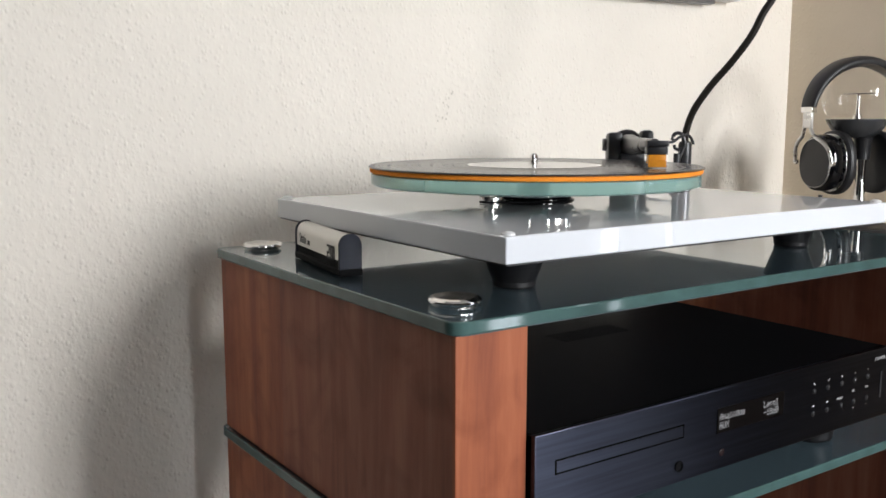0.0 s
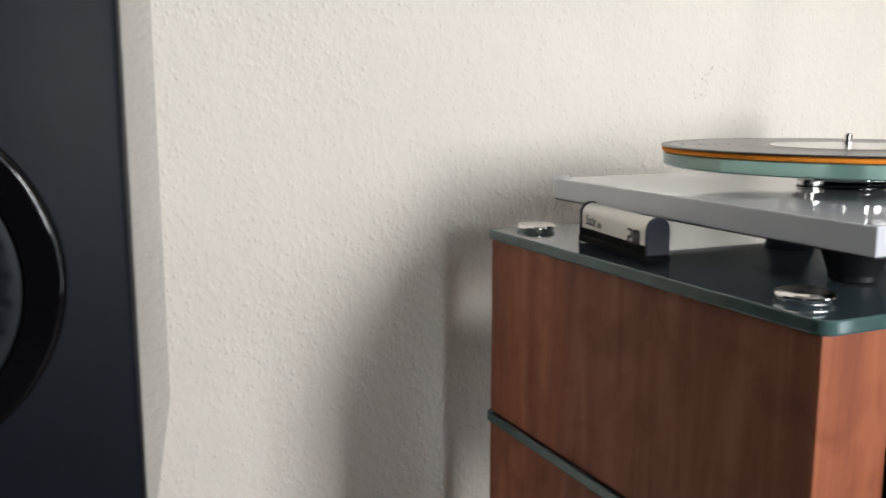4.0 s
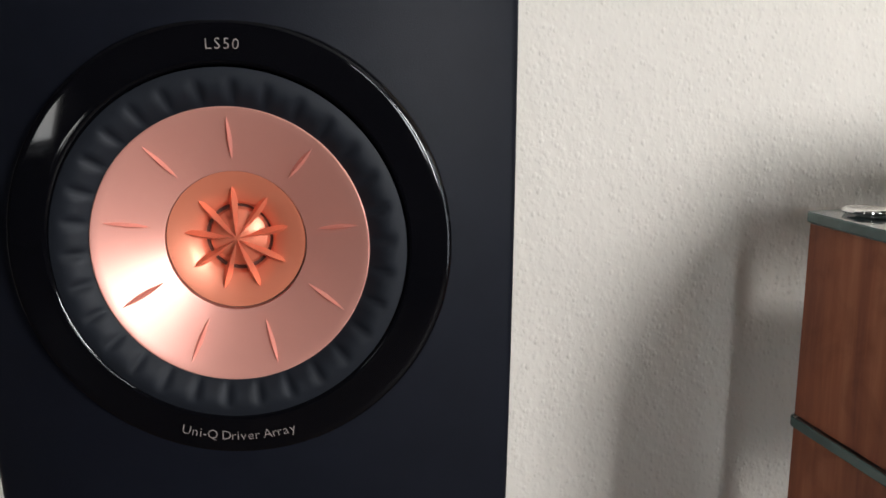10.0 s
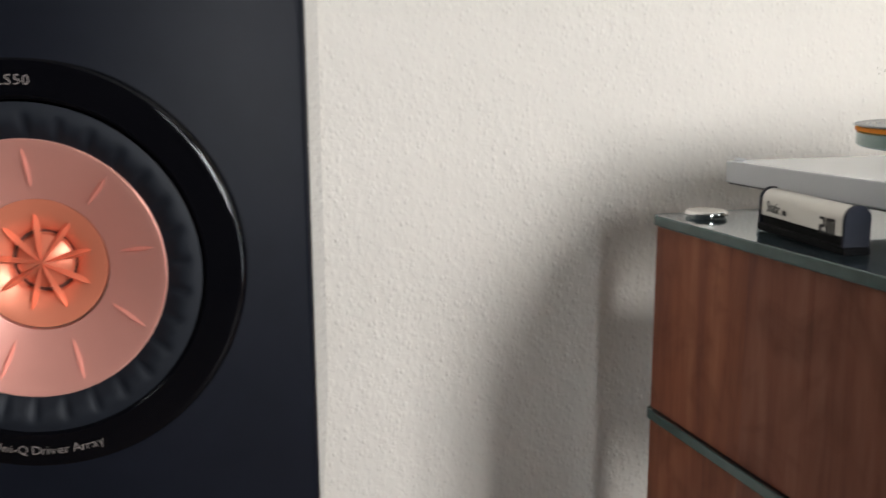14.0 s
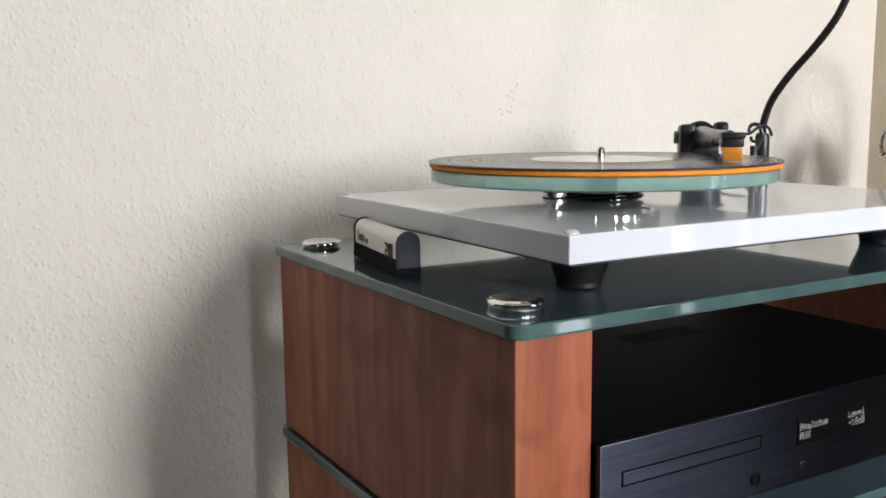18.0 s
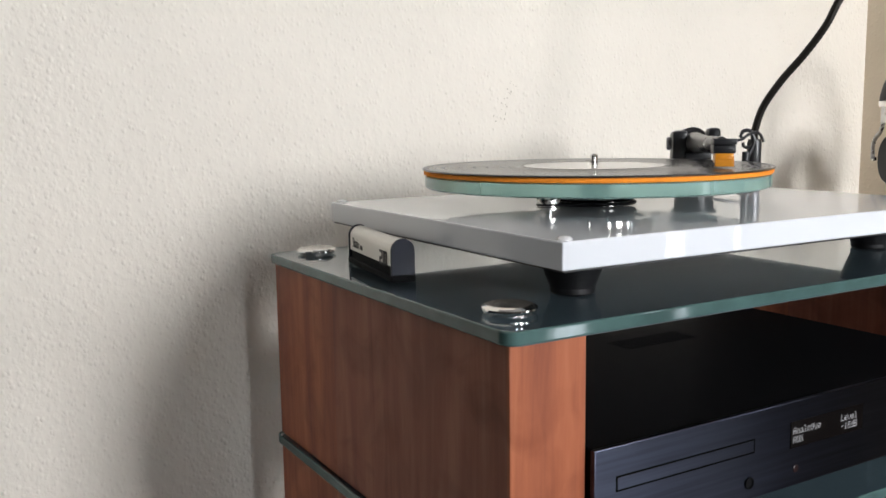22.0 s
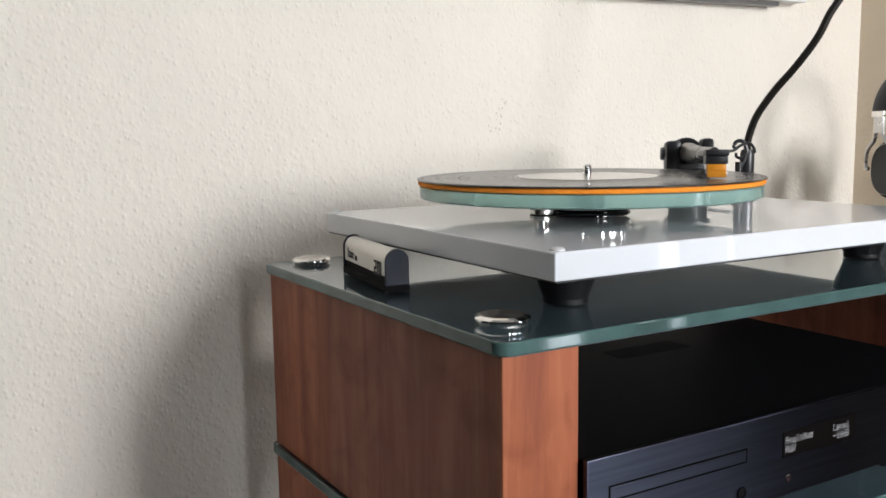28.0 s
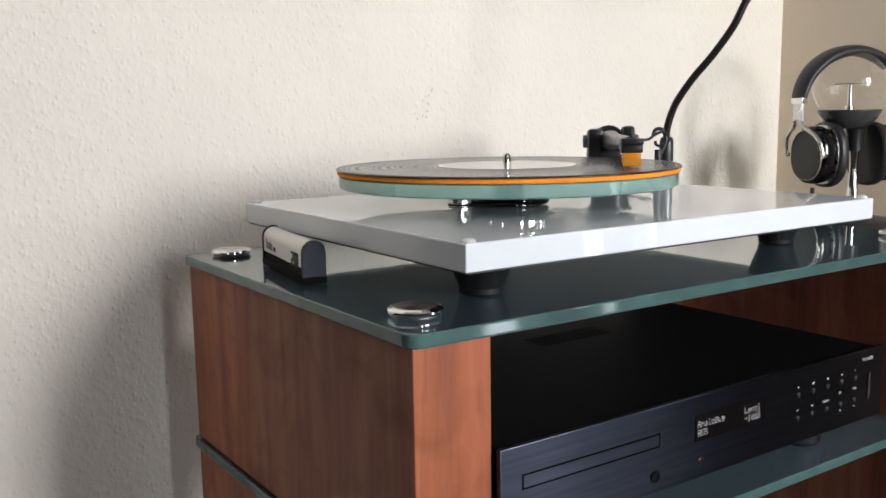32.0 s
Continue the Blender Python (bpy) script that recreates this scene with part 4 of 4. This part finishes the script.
# ---- the static brush on the glass ----
M_SILVER = material("silver_anodised", (0.62, 0.60, 0.56), rough=0.38, metal=0.7, rough_vary=0.05, scale=120)
M_CAP = material("slate_plastic", (0.012, 0.015, 0.028), rough=0.45, spec=0.2, vary=0.15, scale=90)
M_BRISTLE = material("carbon_bristles", (0.008, 0.008, 0.009), rough=0.8, spec=0.15, vary=0.3, scale=500, bump=0.5, bump_scale=2500)
brush = thing("record_brush", Matrix.Translation((0.0260, 0.1815, GT)) @ pose(0, 0, 0, 0, 0, -8.4), "silver and black record brush resting on the glass", "brush")


def arch(w, z0, z1, n=14):
    """The outline of an upright with a round top, in x and z."""
    r = w / 2
    return [(-r, z0), (r, z0)] + [(r * math.cos(math.pi * k / n), z1 - r + r * math.sin(math.pi * k / n)) for k in range(n + 1)]


def bar(outline, y0, y1, bevel=0.0005):
    bm = slab(outline, -y1, -y0, bevel=bevel)
    bm.transform(pose(0, 0, 0, 90))
    return bm


part("bristles", block(-0.0080, 0.0080, 0.003, 0.1150, 0.0005, 0.0130, bevel=0.001), M_BRISTLE, brush, "black carbon bristles")
cover = part("cover", bar(arch(0.0180, 0.0128, 0.0335), 0.0032, 0.1148), M_SILVER, brush, "silver metal cover with dark print")
for y0 in (0.0, 0.1150):
    part("end_cap", bar(arch(0.0196, 0.0002, 0.0345), y0, y0 + 0.0032, 0.0006), M_CAP, brush, "dark slate end cap")
part("base_strip", block(-0.0102, 0.0102, -0.0012, 0.1194, 0.0002, 0.0060, bevel=0.0014), M_BRISTLE, brush, "black flared base of the brush")
M_INK = material("dark_ink", (0.03, 0.03, 0.03), rough=0.6)
on_side = Matrix.Translation((-0.0092, 0, 0)) @ pose(0, 0, 0, 90, 0, -90)
letters("writing", "Static", 0.0125, on_side @ Matrix.Translation((-0.1062, 0.0160, 0)) @ Matrix.Diagonal((0.72, 1, 1, 1)), M_INK, cover)
bm = bmesh.new()
for k in range(3):
    block(-0.0830 + k * 0.0022, -0.0817 + k * 0.0022, 0.0160, 0.0200, 0.0, 0.0002, bm=bm)
for x0, x1, z0, z1 in ((-0.0170, -0.0152, 0.0125, 0.0215), (-0.0142, -0.0125, 0.0125, 0.0215), (-0.0115, -0.0098, 0.0125, 0.0215), (-0.0152, -0.0098, 0.0200, 0.0215), (-0.0228, -0.0182, 0.0125, 0.0140), (-0.0228, -0.0210, 0.0140, 0.0172), (-0.0228, -0.0182, 0.0158, 0.0172), (-0.0196, -0.0182, 0.0172, 0.0215), (-0.0228, -0.0182, 0.0200, 0.0215)):
    block(-0.004 + (x0 + 0.004) * 1.45, -0.004 + (x1 + 0.004) * 1.45, 0.0115 + (z0 - 0.0125) * 1.3, 0.0115 + (z1 - 0.0125) * 1.3, 0.0, 0.0002, bm=bm)
bm.transform(on_side)
tagged(part("print", bm, M_INK, cover, "dark printed bars", smooth=False), kind="stuff")

# ---- the picture on the wall ----
M_CANVAS = material("white_canvas", (0.78, 0.78, 0.79), rough=0.7, vary=0.05, scale=60, bump=0.15, bump_scale=900)
M_TINT = material("mauve_print", (0.42, 0.36, 0.47), rough=0.7, vary=0.35, scale=25)
pic = thing("wall_picture", Matrix.Translation((0.455, ROOM_B - 0.001, TOP + 0.3150)) @ pose(0, 0, 0, 0, -0.8), "white edged picture hanging on the roughcast wall", "picture")
part("canvas", block(0.0, 0.455, -0.028, 0.0, 0.0, 0.42, bevel=0.0012), M_CANVAS, pic)
part("printed_face", block(0.012, 0.443, -0.0290, -0.0282, 0.016, 0.405), M_TINT, pic, "pale mauve print", smooth=False)
# grey strip modelled in place of the shadow line below the canvas
part("edge_shadow_strip", block(0.02, 0.40, -0.022, -0.004, -0.007, -0.0004, bevel=0.001), M_GREY, pic, "thin grey strip standing for shadow under the edge")

# ---- side cabinet with the headphone stand ----
ST = TOP - 0.049
M_SIDE = material("side_cabinet_paint", (0.23, 0.20, 0.17), rough=0.5, vary=0.15, scale=20)
cab = thing("side_cabinet", pose(0.668, 0.03, 0), "low plain brown side cabinet next to the rack", "cabinet")
part("body", block(0, 0.405, 0.01, 0.47, 0.03, ST - 0.022, bevel=0.002), M_SIDE, cab)
part("top", block(-0.005, 0.410, 0.0, 0.475, ST - 0.0218, ST, bevel=0.003), M_SIDE, cab)
part("plinth", block(0.02, 0.385, 0.03, 0.45, 0.0, 0.0298), M_BLACK, cab)
HX, HY = 0.930, 0.302
M_CLEAR = material("clear_globe", (1, 1, 1), rough=0.0, transmission=1.0, ior=1.03)
M_CLEAR.node_tree.nodes["Principled BSDF"].inputs["Coat Weight"].default_value = 1.0
hs = thing("headphone_stand", Matrix.Translation((HX, HY, ST)), "black stand with chrome stem and a clear glass globe", "headphone stand")
up = lambda z: TOP + z - ST
part("base", lathe([(0, 0), (0.069, 0), (0.073, 0.003), (0.073, 0.020), (0.064, 0.030), (0.024, 0.038), (0.013, 0.052), (0, 0.052)], 64), M_BLACK, hs, "round satin black base")
OFF = Matrix.Translation((0.0085, -0.0058, 0))
part("stem", lathe([(0, up(0.000)), (0.0100, up(0.000)), (0.0086, up(0.018)), (0.0062, up(0.042)), (0.0058, up(0.058)), (0.0068, up(0.0777)), (0, up(0.0777))], 32, m=OFF), M_CHROME, hs, "tapered chrome stem")
part("neck", lathe([(0, up(0.0779)), (0.0105, up(0.0779)), (0.0108, up(0.100)), (0.0135, up(0.1090)), (0, up(0.1090))], 32, m=OFF), M_BLACK, hs)
M_BOWL = material("grey_bowl_lacquer", (0.085, 0.088, 0.095), rough=0.25, metal=0.5, rough_vary=0.05, scale=60)
part("cup", lathe([(0, up(0.1085)), (0.0200, up(0.1095)), (0.0285, up(0.1140)), (0.0355, up(0.1215)), (0.0400, up(0.1290)), (0.0428, up(0.1345)), (0.0424, up(0.1360)), (0.0405, up(0.1356)), (0, up(0.1340))], 64), M_BOWL, hs, "dark grey metal bowl under the globe")
R = 0.0503
part("globe", lathe([(0, up(0.1686) + R)] + [(R * math.sin(radians(a)), up(0.1686) + R * math.cos(radians(a))) for a in range(6, 127, 6)], 72), M_CLEAR, hs, "clear glass globe", angle=80)
globe_ob = [o for o in hs.children if o.name.startswith("globe")][0]
globe_ob.visible_shadow = False
post = part("electrode", lathe([(0, up(0.1341)), (0.0065, up(0.1341)), (0.0060, up(0.1420)), (0.0030, up(0.1440)), (0.0025, up(0.1690)), (0.0034, up(0.1715)), (0, up(0.1722))], 24), M_CHROME, hs, "small metal post inside the globe")
part("cross_wire", sweep([(-0.019, 0.011, up(0.1716)), (0, 0, up(0.1724)), (0.019, -0.011, up(0.1724))], 0.0006, 6), M_BLACK, post)
part("power_cord", sweep(smooth_path([(0.070, -0.010, 0.012), (0.085, -0.030, 0.010), (0.105, -0.050, 0.008), (0.130, -0.055, 0.0036), (0.170, -0.050, 0.0036), (0.200, -0.040, 0.0036)], 8), 0.0035, 10), M_RUBBER, hs, "black power cord")

# ---- the headphones hanging over the globe ----
M_LEATHER = material("black_leather", (0.014, 0.014, 0.016), rough=0.45, vary=0.2, scale=120, bump=0.3, bump_scale=1400, bump_dist=0.0004)
M_SATIN = material("satin_black_plate", (0.022, 0.022, 0.024), rough=0.45, rough_vary=0.05, scale=50)
axis = math.degrees(math.atan2(0.294, -0.958))
hp = thing("headphones", Matrix.Translation((HX, HY, TOP + 0.0735)) @ pose(0, 0, 0, 0, 0, axis + 180), "black and silver over-ear headphones on the stand", "headphones")
hp.scale = (1.09, 1.09, 1.09)
# headband: an arch in the x-z plane; x points to the far cup
bm, n, rings = bmesh.new(), 40, []
for k in range(n + 1):
    a = radians(173 - 166 * k / n)
    cx, cz = 0.079 * math.cos(a), 0.064 + 0.068 * math.sin(a)
    nx_, nz_ = math.cos(a), math.sin(a)
    taper = 0.72 + 0.28 * math.sin(math.pi * k / n)
    row = []
    for j in range(16):
        b = 2 * math.pi * j / 16
        t, w = 0.0078 * taper * math.cos(b), 0.0175 * taper * math.copysign(abs(math.sin(b)) ** 0.7, math.sin(b))
        row.append(bm.verts.new((cx + nx_ * t, w, cz + nz_ * t)))
    rings.append(row)
for a, b in zip(rings, rings[1:]):
    for j in range(16):
        bm.faces.new((a[j], a[(j + 1) % 16], b[(j + 1) % 16], b[j]))
bm.faces.new(rings[0][::-1]), bm.faces.new(rings[-1])
bmesh.ops.recalc_face_normals(bm, faces=bm.faces[:])
part("headband", bm, M_LEATHER, hp, "padded black leather headband", angle=70)


def oval(rx, rz, n=48, power=2.3):
    out = []
    for k in range(n):
        a = 2 * math.pi * k / n
        c, s = math.cos(a), math.sin(a)
        out.append((rx * math.copysign(abs(c) ** (2 / power), c), rz * math.copysign(abs(s) ** (2 / power), s)))
    return out


def cup_layer(sx, x0, x1, ry, rz, bevel, dz=0.0):
    """An oval disc between two distances from the middle, its axis along x."""
    bm = slab(oval(ry, rz), min(sx * x0, sx * x1), max(sx * x0, sx * x1), bevel=bevel, segs=3)
    bm.transform(Matrix(((0, 0, 1, 0), (1, 0, 0, 0), (0, 1, 0, dz), (0, 0, 0, 1))))
    return bm


for sx in (-1, 1):
    slide = part("slider", block(min(sx * 0.0765, sx * 0.0805), max(sx * 0.0765, sx * 0.0805), -0.0085, 0.0085, 0.0455, 0.0700, bevel=0.0010), M_STEEL, hp, "bright steel headband slider")
    part("collar", block(min(sx * 0.0745, sx * 0.0825), max(sx * 0.0745, sx * 0.0825), -0.0112, 0.0112, 0.0655, 0.0740, bevel=0.0012), M_CHROME, slide, "polished end collar of the headband")
    cup = part("ear_cup", cup_layer(sx, 0.0420, 0.0630, 0.0325, 0.0375, 0.007, 0.0), M_GLOSS, hp, "black oval ear cup")
    part("plate", cup_layer(sx, 0.0632, 0.0660, 0.0282, 0.0318, 0.0010), M_SATIN, cup, "satin black outer plate")
    part("plate_rim", cup_layer(sx, 0.0628, 0.0650, 0.0288, 0.0324, 0.0005), M_STEEL, cup, "thin silver rim")
    part("seam_ring", cup_layer(sx, 0.0407, 0.0420, 0.0331, 0.0381, 0.0004), M_STEEL, cup, "thin silver seam")
    part("ear_pad", cup_layer(sx, 0.0260, 0.0404, 0.0370, 0.0425, 0.006), M_LEATHER, cup, "soft black ear pad")
    for sy in (-1, 1):
        pts = smooth_path([(sx * 0.0785, sy * 0.0055, 0.0500), (sx * 0.0782, sy * 0.0070, 0.0430), (sx * 0.0765, sy * 0.0120, 0.0350), (sx * 0.0735, sy * 0.0235, 0.0275), (sx * 0.0705, sy * 0.0315, 0.0180), (sx * 0.0680, sy * 0.0345, 0.0060), (sx * 0.0672, sy * 0.0350, 0.0)], 6)
        part("fork_arm", sweep(pts, [0.0024] * 8 + [0.0025] * (len(pts) - 10) + [0.0030, 0.0026], 10), M_STEEL, hp, "bright steel fork arm holding the cup", angle=60)
    for sy in (-1, 1):
        part("pivot", lathe([(0, 0.0012), (0.0026, 0.0010), (0.0031, 0.0), (0.0031, -0.003), (0, -0.003)], 20, m=Matrix.Translation((sx * 0.0668, sy * 0.0352, 0.0)) @ pose(0, 0, 0, 0, 90 * sx)), M_CHROME, cup, "small chrome pivot")
part("cable_plug", lathe([(0, 0), (0.0028, 0), (0.0030, 0.012), (0, 0.012)], 16, m=Matrix.Translation((-0.052, 0, -0.0545))), M_BLACK, hp)

# ---- scuffs on the wall ----
rng = random.Random(5)
bm = bmesh.new()
for k in range(26):
    u = rng.random()
    x, z = 0.345 + 0.030 * u + rng.gauss(0, 0.006), TOP + 0.128 + 0.055 * u + rng.gauss(0, 0.006)
    s = rng.uniform(0.0004, 0.0012)
    bm.faces.new([bm.verts.new((x + s * math.cos(a) * 0.7, ROOM_B - 0.0006, z + s * math.sin(a) * 1.2)) for a in (0, 1.1, 2.2, 3.3, 4.4, 5.5)][::-1])
M_SCUFF = material("scuff", (0.42, 0.37, 0.30), rough=0.9)
tagged(part("wall_scuffs", bm, M_SCUFF, None, smooth=False), "small brown scuff specks on the cream wall", "scuff marks", kind="stuff")
